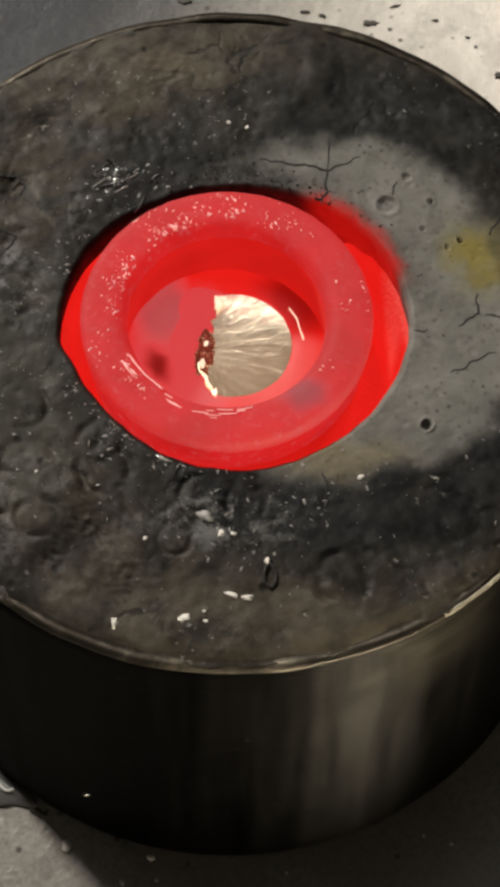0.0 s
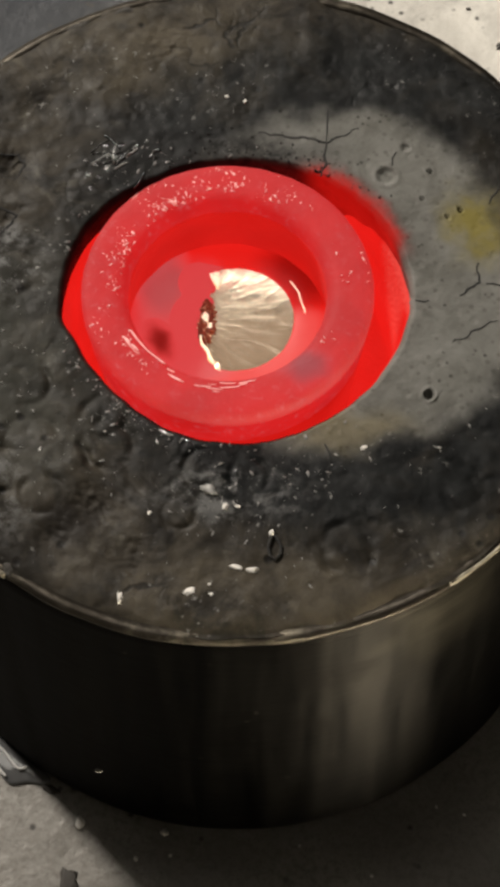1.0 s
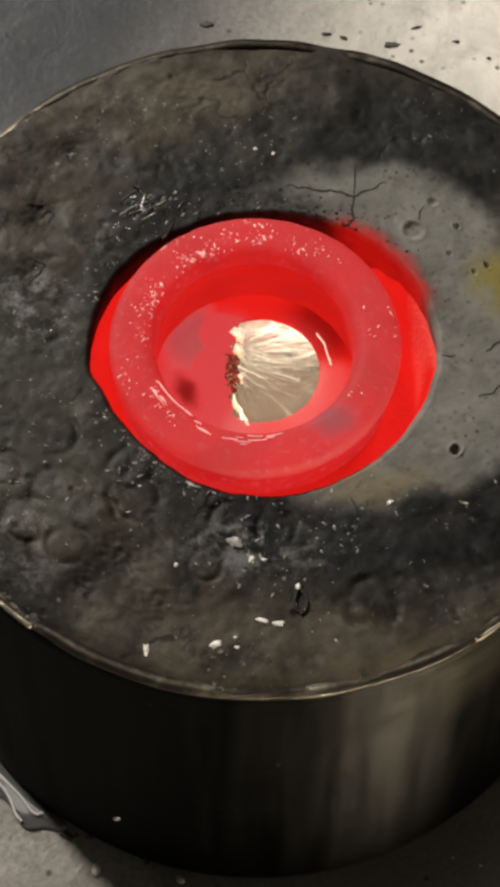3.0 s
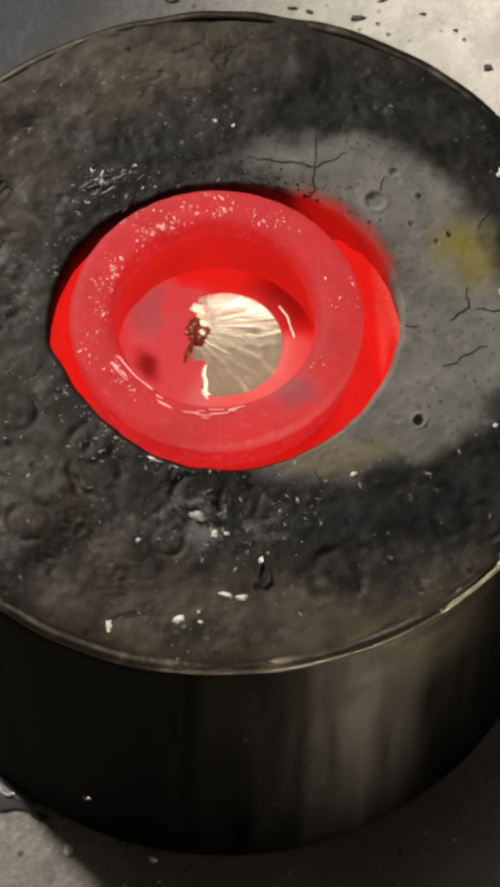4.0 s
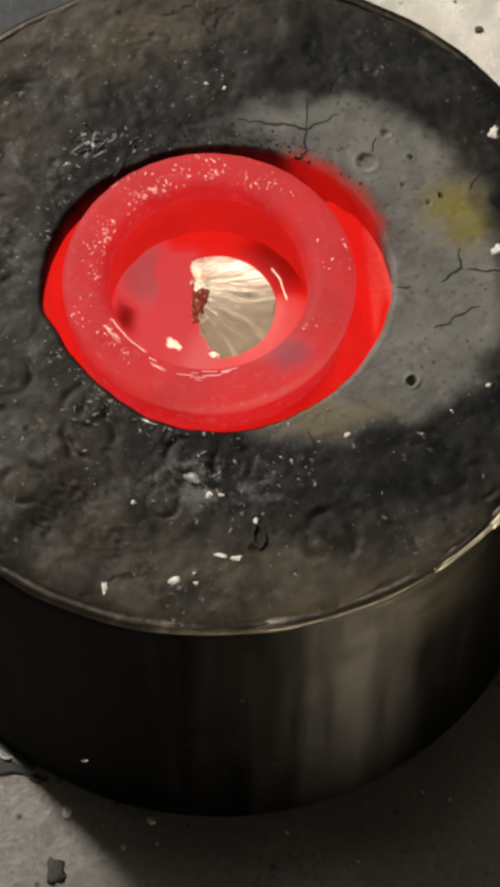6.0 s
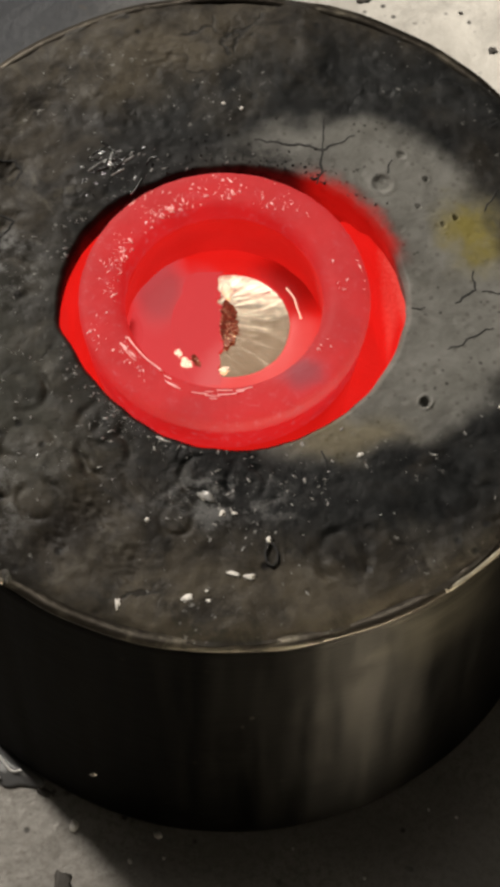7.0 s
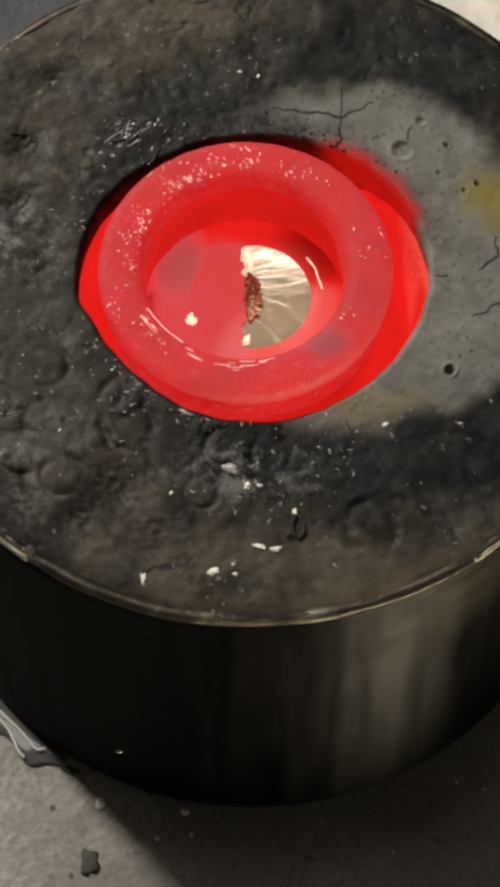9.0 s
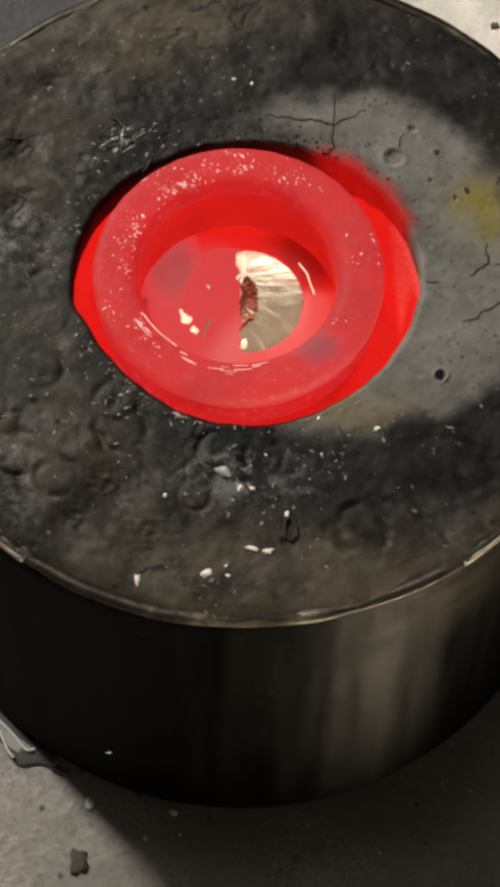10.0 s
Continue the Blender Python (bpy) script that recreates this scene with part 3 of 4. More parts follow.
def bead_stuff():
    """Glassy flux spatter: a thin rain all round, thick in a few drifts and along the mouth."""
    rng = random.Random(5)
    drifts = ((-0.062, 0.004, 0.008, 60), (-0.066, -0.030, 0.010, 40), (-0.055, -0.050, 0.012, 40), (-0.004, -0.060, 0.012, 95), (0.022, -0.056, 0.009, 45), (-0.034, 0.040, 0.006, 50),
              (0.002, 0.062, 0.006, 14), (-0.020, 0.052, 0.010, 22), (-0.050, 0.056, 0.016, 26), (0.064, -0.048, 0.012, 26), (-0.050, -0.020, 0.008, 26), (-0.030, -0.042, 0.006, 40), (0.010, -0.080, 0.020, 20))
    spots = [(rng.gauss(x, r), rng.gauss(y, r * 0.7)) for x, y, r, count in drifts for _ in range(count)]
    for _ in range(150):
        a = radians(rng.gauss(232, 34) if rng.random() < 0.75 else rng.gauss(120, 25))
        r = mouth(a) + 0.0014 + abs(rng.gauss(0, 0.0024))
        spots.append((MX + r * math.cos(a), MY + r * math.sin(a)))
    verts, faces = [], []
    for x, y in spots:
        if math.hypot(x, y) > 0.094 or math.hypot(x - MX, y - MY) < mouth(math.atan2(y - MY, x - MX)) + 0.0013 or (x > 0.012 and y > 0.026 and math.hypot(x, y) < 0.056):
            continue
        s, w, z, k = 0.00012 + 0.00050 * rng.random() ** 3.2, rng.uniform(0, 6.28), on_top(x, y), len(verts)
        lx, ly = s * rng.uniform(0.8, 2.4), s * rng.uniform(0.45, 1.0)
        ring = [rng.uniform(0.65, 1.25) for _ in range(6)]
        for scale, up in ((1.0, -0.3), (0.6, 0.4)):
            for q in range(6):
                u, v = scale * ring[q] * lx * math.cos(q * math.pi / 3), scale * ring[q] * ly * math.sin(q * math.pi / 3)
                verts.append((x + u * math.cos(w) - v * math.sin(w), y + u * math.sin(w) + v * math.cos(w), z + s * up))
        faces += [(k + q, k + (q + 1) % 6, k + 6 + (q + 1) % 6, k + 6 + q) for q in range(6)] + [tuple(k + 6 + q for q in range(6))]
    return mesh_of("flux_spatter", verts, faces, BEAD)


thing("flux_spatter", bead_stuff(), "tiny glassy flux droplets spattered round the mouth", "spatter", "stuff")


def soot_crumbs():
    """Black crumbs flaked off along the back of the mouth."""
    rng, verts, faces = random.Random(21), [], []
    for n in range(210):
        a = radians(rng.gauss(88, 24))
        r = mouth(a) + 0.0008 + abs(rng.gauss(0, 0.0045))
        x, y = MX + r * math.cos(a), MY + r * math.sin(a)
        s, z, k = 0.00018 + 0.0006 * rng.random() ** 3, on_top(x, y), len(verts)
        for q in range(5):
            b, f = q * 1.257 + rng.uniform(-0.4, 0.4), rng.uniform(0.6, 1.3)
            verts.append((x + s * f * math.cos(b), y + s * f * math.sin(b), z - s * 0.4))
        verts.append((x + rng.uniform(-0.3, 0.3) * s, y, z + s * 0.8))
        faces += [(k + q, k + (q + 1) % 5, k + 5) for q in range(5)]
    return mesh_of("soot_crumbs", verts, faces, SOOT, False)


thing("soot_crumbs", soot_crumbs(), "black soot crumbs along the back of the mouth", "soot", "stuff")

# ---- crucible and its melt ----
CX, CY, RIM, MELT = -0.0018, -0.0031, 0.1554, 0.1310


def crucible_rim_mesh():
    """The thick rim, pitted and glazed."""
    profile = [(0.0376, 0.1400), (0.0384, 0.1500), (0.0387, 0.1535), (0.0383, 0.1548), (0.0374, 0.1555), (0.0360, 0.1557), (0.0345, 0.1557), (0.0330, 0.1556), (0.0315, 0.1555),
               (0.0300, 0.1554), (0.0288, 0.1551), (0.0278, 0.1545), (0.0270, 0.1536), (0.0265, 0.1524), (0.0264, 0.1505), (0.0290, 0.1400)]
    return turned("rim", profile, CRUCIBLE, CX, CY, 300, 0.00012, 260)


def pimples_mesh():
    """Small uneven glassy blebs on the rim, in drifts, thickest towards its back; made pale to add its glints."""
    rng, verts, faces = random.Random(11), [], []
    drifts = [(rng.gauss(104, 30), rng.uniform(0.0290, 0.0372)) for _ in range(46)] + [(rng.uniform(140, 235), rng.uniform(0.0285, 0.0345)) for _ in range(14)] + [(rng.uniform(0, 360), rng.uniform(0.0290, 0.0372)) for _ in range(12)]
    for deg, mid in drifts:
        for _ in range(rng.randint(2, 9)):
            a, r = radians(deg + rng.gauss(0, 3.5)), min(0.0376, max(0.0284, mid + rng.gauss(0, 0.0011)))
            s, w, k = 0.00010 + 0.00036 * rng.random() ** 2.2, a + rng.gauss(0.6, 0.8), len(verts)
            x, y = CX + r * math.cos(a), CY + r * math.sin(a)
            lx, ly, bend = s * rng.uniform(0.9, 2.8), s * rng.uniform(0.5, 1.0), [rng.uniform(0.6, 1.3) for _ in range(6)]
            for scale, z in ((1.0, -0.0003), (0.62, s * 0.40)):
                for q in range(6):
                    u, v = bend[q] * scale * lx * math.cos(q * math.pi / 3), bend[q] * scale * ly * math.sin(q * math.pi / 3)
                    verts.append((x + u * math.cos(w) - v * math.sin(w), y + u * math.sin(w) + v * math.cos(w), RIM + 0.0002 + z))
            verts.append((x, y, RIM + 0.0002 + s * 0.55))
            faces += [(k + q, k + (q + 1) % 6, k + 6 + (q + 1) % 6, k + 6 + q) for q in range(6)] + [(k + 6 + q, k + 6 + (q + 1) % 6, k + 12) for q in range(6)]
    return mesh_of("glaze_speckle", verts, faces, PIMPLE)


crucible = tagged(new("crucible"), "red-hot glowing clay-graphite crucible set in the furnace mouth", "crucible")
part("rim", crucible_rim_mesh(), crucible, "pitted glazed glowing rim")
part("glaze_speckle", pimples_mesh(), crucible, "tiny pale glaze pimples that add glints to the rim", "stuff")
part("bowl", turned("bowl", [(0.0375, 0.1405), (0.0368, 0.1300), (0.0345, 0.1020), (0.0310, 0.0965), (0.002, 0.0960), (0.002, 0.1000), (0.0220, 0.1040), (0.0262, 0.1200), (0.0277, 0.1310),
                              (0.0276, 0.1370), (0.0271, 0.1440), (0.0265, 0.1490), (0.0263, 0.1504), (0.0268, 0.1510)], BOWL, CX, CY, 160, 0.0003, 150), crucible, "smooth glowing bellied bore")
# highlights on the rim and the melt edge, built as pale or glowing tubes
def glaze(gx, gy, r, z, a0, a1, thick, material, n):
    arc = [(gx + (r + 0.0004 * wobble(a, n, 3, 0.08)) * math.cos(radians(a)), gy + (r + 0.0004 * wobble(a, n, 3, 0.08)) * math.sin(radians(a)), z + 0.0001 * wobble(a, n, 0, 0.2)) for a in (a0 + (a1 - a0) * k / 12 for k in range(13))]
    part("glint_line", tube("glint_line", arc, thick, material), crucible, "thin tube built as a glint on the glaze")


rng = random.Random(41)
glaze(CX, CY, 0.0281, 0.1551, 209, 236, 0.00026, PIMPLE, 0)
glaze(0.0, 0.0008, 0.0192, 0.1317, 6, 38, 0.00024, BRIGHT, 1)
for n in range(18):
    a0, r = rng.uniform(206, 290), rng.uniform(0.0279, 0.0312)
    glaze(CX, CY, r, RIM + (0.0001 if r > 0.0292 else -0.0002), a0, a0 + rng.uniform(3, 11), rng.uniform(0.00010, 0.00024), PIMPLE, n + 2)


def gold_mesh():
    """The bare melt: shallow hollow surface, slightly rippled, with a body below."""
    verts, faces, nr, nt = [], [], 40, 120
    for k in range(1, nr + 1):
        r = 0.0172 * k / nr
        for i in range(nt):
            a = 2 * math.pi * i / nt
            x, y = r * math.cos(a), r * math.sin(a)
            z = -0.0006 + r * r / 0.40 + 0.00012 * max(0.0, (r - 0.0115) / 0.0057) ** 2 + 0.000012 * wobble(x, y, 0, 260)
            verts.append((x, y, z))
    base = len(verts)
    verts += [(0.0172 * math.cos(2 * math.pi * i / nt), 0.0172 * math.sin(2 * math.pi * i / nt), -0.008) for i in range(nt)]
    tip, foot = len(verts), len(verts) + 1
    verts += [(0, 0, -0.0006), (0, 0, -0.008)]
    for i in range(nt):
        j = (i + 1) % nt
        faces += [(tip, i, j), (foot, base + j, base + i)]
        for k in range(nr - 1):
            faces.append((k * nt + i, (k + 1) * nt + i, (k + 1) * nt + j, k * nt + j))
        faces.append(((nr - 1) * nt + i, base + i, base + j, (nr - 1) * nt + j))
    return mesh_of("molten_gold", verts, faces, GOLD)


melt = thing("molten_gold", gold_mesh(), "bright rippled molten gold pool inside the crucible", "molten metal")


def ring_mesh():
    """Red slag between the bore and the bare melt."""
    verts, faces, nt = [], [], 160
    for i in range(nt):
        a = 2 * math.pi * i / nt
        c, s = math.cos(a), math.sin(a)
        inner = 0.0161 + 0.0002 * wobble(c, s, 2, 3)
        x0, y0, x1, y1 = CX + 0.0279 * c, CY + 0.0279 * s, inner * c, 0.0008 + inner * s
        verts += [(x0, y0, MELT + 0.0009), (x0 * 0.6 + x1 * 0.4, y0 * 0.6 + y1 * 0.4, MELT + 0.0006), (x1 * 0.95 + x0 * 0.05, y1 * 0.95 + y0 * 0.05, MELT + 0.00055), (x1, y1, MELT + 0.0002), (x0, y0, MELT - 0.002)]
    for i in range(nt):
        j = (i + 1) % nt
        for p in range(5):
            q = (p + 1) % 5
            faces.append((5 * i + p, 5 * j + p, 5 * j + q, 5 * i + q))
    return mesh_of("slag_ring", verts, faces, SLAG)


thing("slag_ring", ring_mesh(), "glowing red slag ring round the molten gold", "slag")


def tongue_outline(y0, y1, left, seed, jag, bulge):
    """Outline of a slag tongue: a torn edge near x = 0, its back at x = left."""
    rng, steps = random.Random(seed), 40
    out = []
    for i in range(steps + 1):
        f = i / steps
        y = y0 + (y1 - y0) * f
        x = bulge * math.sin(math.pi * f) + jag * 2.2 * wobble(y, seed, 0, 420) + rng.uniform(-jag, jag) * 0.35
        out.append((x, y))
    mid, half = (y0 + y1) / 2, (y1 - y0) / 2
    return out + [(left * (0.55 + 0.45 * math.cos(b)), mid + half * math.sin(b)) for b in (math.pi * (0.48 - 0.96 * i / 12) for i in range(13))]


def tongue(y0, y1, left, seed, jag, bulge, thick, label):
    return thing("slag_skin", sheet("slag_skin", tongue_outline(y0, y1, left, seed, jag, bulge), thick, SKIN), label, "slag", group="slag tongues")


bank = thing("slag_skin", sheet("slag_skin", [(-0.0152 + 0.0052 * math.cos(a), 0.0130 * math.sin(a)) for a in (math.pi * 2 * i / 48 for i in range(48))], 0.00008, SKIN), "pale glowing slag skin lying on the melt", "slag")
bank.matrix_world = pose(0, 0, MELT + 0.00046)
upper = tongue(0.0055, 0.0176, -0.0108, 2, 0.0006, -0.0008, 0.00004, "glowing red slag tongue creeping over the gold from behind")
middle = tongue(-0.0066, 0.0072, -0.0092, 5, 0.0009, 0.0004, 0.00004, "glowing red slag tongue with a torn brown edge")
lower = tongue(-0.0180, -0.0046, -0.0110, 9, 0.0006, -0.0010, 0.00004, "glowing red slag tongue creeping over the front of the gold")
dull = thing("slag_patch", sheet("slag_patch", [(0.0050 * math.cos(a), 0.0078 * math.sin(a)) for a in (math.pi * 2 * i / 40 for i in range(40))], 0.00010, DULL),
             "dull dark patch of cooler slag under the rim", "slag")


def crust_outline(seed, length, left, right, teeth):
    """A torn brown film, toothed on both sides and pinched at its ends."""
    rng, n = random.Random(seed), teeth
    ys = [length * (i / n - 0.5) for i in range(n + 1)]
    taper = [(1 - abs(2 * y / length) ** 3) for y in ys]
    a = [(right * k * rng.uniform(0.30, 1.0) + 0.0002, y) for k, y in zip(taper, ys)]
    b = [(-left * k * rng.uniform(0.45, 1.0) - 0.0002, y + rng.uniform(-0.0002, 0.0002)) for k, y in zip(taper, ys)]
    return a + list(reversed(b))


def film(name, outline, thick, seed, label):
    """A crumpled thin film: its inside buckles up and down."""
    k, verts, faces = len(outline), [], []
    c = (sum(p[0] for p in outline) / k, sum(p[1] for p in outline) / k)
    for f in (1.0, 0.72, 0.42, 0.16):
        for x, y in outline:
            px, py = c[0] + (x - c[0]) * f, c[1] * (1 - f) + y * f if f > 0.5 else c[1] + (y - c[1]) * (0.42 + 0.58 * f)
            verts.append((px, py, thick + (0.0 if f == 1.0 else 0.00022 * wobble(px, py, seed, 900))))
    base = len(verts)
    verts += [(x, y, 0.0) for x, y in outline]
    for r in range(3):
        faces += [(r * k + i, r * k + (i + 1) % k, (r + 1) * k + (i + 1) % k, (r + 1) * k + i) for i in range(k)]
    faces += [tuple(3 * k + i for i in range(k)), tuple(base + i for i in reversed(range(k)))]
    faces += [(base + i, base + (i + 1) % k, (i + 1) % k, i) for i in range(k)]
    return thing(name, mesh_of(name, verts, faces, CRUST, False), label, "slag", group="brown crusts")


strip = film("slag_crust", crust_outline(4, 0.0150, 0.0018, 0.0038, 44), 0.00012, 1, "long torn brown crust along the edge of the slag")
knot = film("slag_crust", crust_outline(12, 0.0085, 0.0040, 0.0040, 15), 0.00016, 2, "knotted brown crust clot on the slag edge")
spur = film("slag_crust", crust_outline(23, 0.0075, 0.0009, 0.0010, 14), 0.00010, 3, "thin brown crust spur hanging from the clot")
flake = film("slag_crust", crust_outline(31, 0.0042, 0.0012, 0.0008, 11), 0.00010, 4, "small brown crust flake drifting on the slag")


def bead(size, seed, label, rough=1.2):
    return thing("gold_bead", lump("gold_bead", size, BRIGHT, seed, rough, 9, 16), label, "metal bead", group="gold beads")


edge_line = thing("gold_seam", ribbon("gold_seam", [(0.0002, 0.0048), (-0.0005, 0.0022), (0.0003, -0.0004), (-0.0003, -0.0030), (0.0006, -0.0052)], 0.0011, 0.00012, BRIGHT, 6),
                  "bright seam of gold along the torn slag edge", "metal seam")
crown = bead((0.0011, 0.0016, 0.0002), 3, "bright blob of gold at the back of the slag edge")
button = bead((0.0008, 0.0011, 0.0002), 14, "round bright gold bead among the crust")
droplet = bead((0.0006, 0.0007, 0.0002), 19, "tiny bright gold bead among the crust")
foot_bead = bead((0.0006, 0.0011, 0.0002), 17, "tiny bright gold bead at the front of the slag edge")
glint = bead((0.0012, 0.0018, 0.0003), 8, "bright bead of gold breaking through the slag", 1.5)
spark = bead((0.0007, 0.0010, 0.0002), 27, "small gold spark beside the bright bead", 1.4)
spark_far = bead((0.0004, 0.0007, 0.0002), 37, "tiny gold spark drifting on the slag", 1.4)

# ---- small things on the furnace top ----


def resting(name, mesh, x, y, turn, label, category, sink=0.0002, group=""):
    ob = thing(name, mesh, label, category, group=group)
    ob.matrix_world = pose(x, y, on_top(x, y) - sink, 0, 0, turn)
    return ob


for n, (x, y, sx, sy, turn) in enumerate(((1.9, -80.5, 1.7, 0.55, -18), (5.4, -81.0, 1.5, 0.7, 5), (-9.8, -87.0, 1.4, 0.9, 20), (-27.1, -88.7, 0.6, 1.2, 0),
                                           (76.3, 44.9, 1.2, 1.9, -20), (75.4, 7.2, 1.5, 1.3, 30), (-1.5, -64.1, 0.9, 0.6, 40), (1.5, -64.0, 0.8, 0.4, 0),
                                           (-5.4, -59.4, 2.2, 1.4, -20), (33.7, -47.3, 1.0, 0.5, 25), (-17.0, -44.0, 1.8, 0.5, -20), (-4.5, -87.5, 0.5, 0.5, 0),
                                           (-20.5, -66, 0.5, 0.5, 0), (-3.0, 61.0, 0.6, 0.4, 0), (2.0, 59.5, 0.5, 0.5, 0), (70.5, -33, 0.6, 0.5, 0), (-5, -85, 0.4, 0.4, 0))):
    resting("ash_flake", lump("ash_flake", (sx * MM, sy * MM, 0.00026), BEAD if n in (8, 10) else ASH, n, 1.1, 7, 14), x * MM, y * MM, turn,
            "white ash flake lying on the sooty refractory", "ash flake", group="ash flakes")

loop = [(10.1, -71.0, 0.6), (11.5, -72.4, 1.0), (12.6, -74.5, 0.9), (12.5, -76.6, 0.8), (11.2, -78.2, 0.6), (9.8, -77, 0.9), (9.4, -74.8, 1.0), (10.0, -72.6, 0.9), (10.9, -70.4, 0.6)]
thing("wire_loop", tube("wire_loop", [(x * MM, y * MM, on_top(x * MM, y * MM) + z * MM * 0.5) for x, y, z in loop], 0.00042, SOOT), "small charred wire loop lying on the furnace top", "wire")
resting("flux_lump", lump("flux_lump", (0.0007, 0.0009, 0.0006), ASH, 31, 0.4), 0.0103, -0.0712, 0, "tiny white bead in the charred loop", "ash flake")
for n, (x, y, s) in enumerate(((-33, 40, 1.8), (-30.5, 42, 1.4), (-36, 37, 1.6), (-38, 34, 1.4), (-28, 44.5, 1.2), (-35, 41.5, 1.5), (-32, 44, 1.7), (-39, 38, 1.3), (-36.5, 44.5, 1.2), (-41, 34.5, 1.5), (-40, 30.5, 1.2), (-25, 46, 1.1), (-63, 38, 1.6), (-62, 21, 1.7), (-31, 38.8, 1.0))):
    resting("flux_lump", lump("flux_lump", (s * MM, s * 0.75 * MM, 0.00028), plain("dark_glassy_flux", (0.016, 0.015, 0.014), 0.20, 0.0, 0.0022, 380, bare=0.4) if n == 0 else bpy.data.materials["dark_glassy_flux"], n + 40, 0.6, 9, 14),
            x * MM, y * MM, 35, "dark glassy lump of flux fused to the refractory", "flux lump", 0.0005, "flux lumps")

rng = random.Random(77)
for n in range(16):
    x, y, reach, turn, bow = rng.gauss(-33, 4.2), rng.gauss(40.5, 3.2), rng.uniform(1.6, 3.6), radians(rng.gauss(28, 30)), rng.uniform(-0.6, 0.9)
    arc = []
    for k in range(9):
        u = (k / 4 - 1) * reach
        v = bow * (1 - (u / reach) ** 2) + 0.25 * wobble(u, n, 0, 1.3)
        px, py = (x + u * math.cos(turn) - v * math.sin(turn)) * MM, (y + u * math.sin(turn) + v * math.cos(turn)) * MM
        arc.append((px, py, on_top(px, py) + 0.00004))
    thing("flux_ridge", tube("flux_ridge", arc, rng.uniform(0.00022, 0.00042), bpy.data.materials["dark_glassy_flux"] if n % 3 else BEAD), "curved glassy ridge of flux fused beside the mouth", "flux ridge", group="flux ridges")

# ---- things on the floor ----


def on_floor(name, mesh, x, y, turn, label, category, group=""):
    ob = thing(name, mesh, label, category, group=group)
    ob.matrix_world = pose(x, y, -0.0004, 0, 0, turn)
    return ob


for n, (x, y, sx, sy) in enumerate(((-47.9, -107.0, 1.3, 2.0), (-29.9, -118, 0.7, 0.9), (-19.3, -116.9, 0.6, 0.6), (63.9, -100.6, 0.5, 0.5),
                                     (72.6, -102.9, 0.5, 0.5), (20.9, -113.4, 0.5, 0.4), (43.2, -122.5, 0.5, 0.5), (-21.6, -109.6, 1.7, 1.1))):
    on_floor("grit_crumb", lump("grit_crumb", (sx * MM, sy * MM, min(sx, sy) * MM * 0.6), ASH, n + 60, 0.5), x * MM, y * MM, 20 * n, "pale crumb of grit on the floor", "crumb", "grit crumbs")
for n, (x, y, sx, sy, turn) in enumerate(((-50.5, -125.6, 3.4, 5.2, 15), (-57.8, -96.3, 3.4, 1.4, -25), (-24.1, 225.6, 3.2, 1.6, 0), (48.3, 217.5, 3.4, 1.8, 5),
                                           (29.5, 220.4, 1.8, 1.0, -30), (23.0, 222.1, 2.2, 0.8, 0), (73.6, 219.7, 1.5, 0.9, 0), (97.5, 194.5, 2.0, 2.0, 0), (58, 226, 2.5, 0.8, 20), (86, 212, 1.2, 0.7, 0))):
    on_floor("slag_chip", lump("slag_chip", (0.8 * sx * MM, 0.8 * sy * MM, 0.0003), CHAR, n + 80, 0.7, 7, 14), x * MM, y * MM, turn, "flat dark slag chip on the pale floor", "chip", "slag chips")

spill = [(-0.104, -0.060), (-0.1000, -0.0800), (-0.0830, -0.0830), (-0.0765, -0.0865), (-0.0735, -0.0930), (-0.0700, -0.0955), (-0.0650, -0.0940), (-0.0600, -0.0955), (-0.0570, -0.0930),
         (-0.0630, -0.0885), (-0.0740, -0.0800), (-0.0830, -0.0710), (-0.0900, -0.0610), (-0.0960, -0.0480), (-0.1050, -0.0460)]


def smoothed(points, rounds=3):
    for _ in range(rounds):
        out = []
        for (ax, ay), (bx, by) in zip(points, points[1:] + points[:1]):
            out += [(ax * 0.75 + bx * 0.25, ay * 0.75 + by * 0.25), (ax * 0.25 + bx * 0.75, ay * 0.25 + by * 0.75)]
        points = out
    return points


def smooth_line(points, rounds=3):
    points = list(points)
    for _ in range(rounds):
        out = points[:1]
        for (ax, ay), (bx, by) in zip(points, points[1:]):
            out += [(ax * 0.75 + bx * 0.25, ay * 0.75 + by * 0.25), (ax * 0.25 + bx * 0.75, ay * 0.25 + by * 0.75)]
        points = out + points[-1:]
    return points


on_floor("spill", slab("spill", list(reversed(smoothed(spill))), 0.0011, WET, 0.0003), 0, 0, 0, "dark glossy spill pooled against the furnace foot", "spill")
# reflections along the edge of the spill, built as pale threads
SILVER = plain("pale_spill_glint", (0.85, 0.84, 0.80), 0.22, 0.35)
for line in (((-0.0930, -0.0760), (-0.0880, -0.0765), (-0.0835, -0.0780), (-0.0795, -0.0810), (-0.0762, -0.0855), (-0.0742, -0.0905), (-0.0722, -0.0925)),
             ((-0.0880, -0.0690), (-0.0835, -0.0745), (-0.0780, -0.0800), (-0.0735, -0.0840), (-0.0705, -0.0880), (-0.0680, -0.0905), (-0.0655, -0.0895))):
    thing("spill_glint", tube("spill_glint", [(x, y, 0.0014) for x, y in smooth_line(line)], 0.00055, SILVER), "pale thread built as the glint along the edge of the spill", "dross", group="dross threads")
pale = part("pale_spot", lump("pale_spot", (0.0011, 0.0006, 0.0009), ASH, 97, 0.5), furnace, "pale crumb stuck to the drum")
pale.matrix_local = pose(-0.0400, -0.0996, 0.0325)


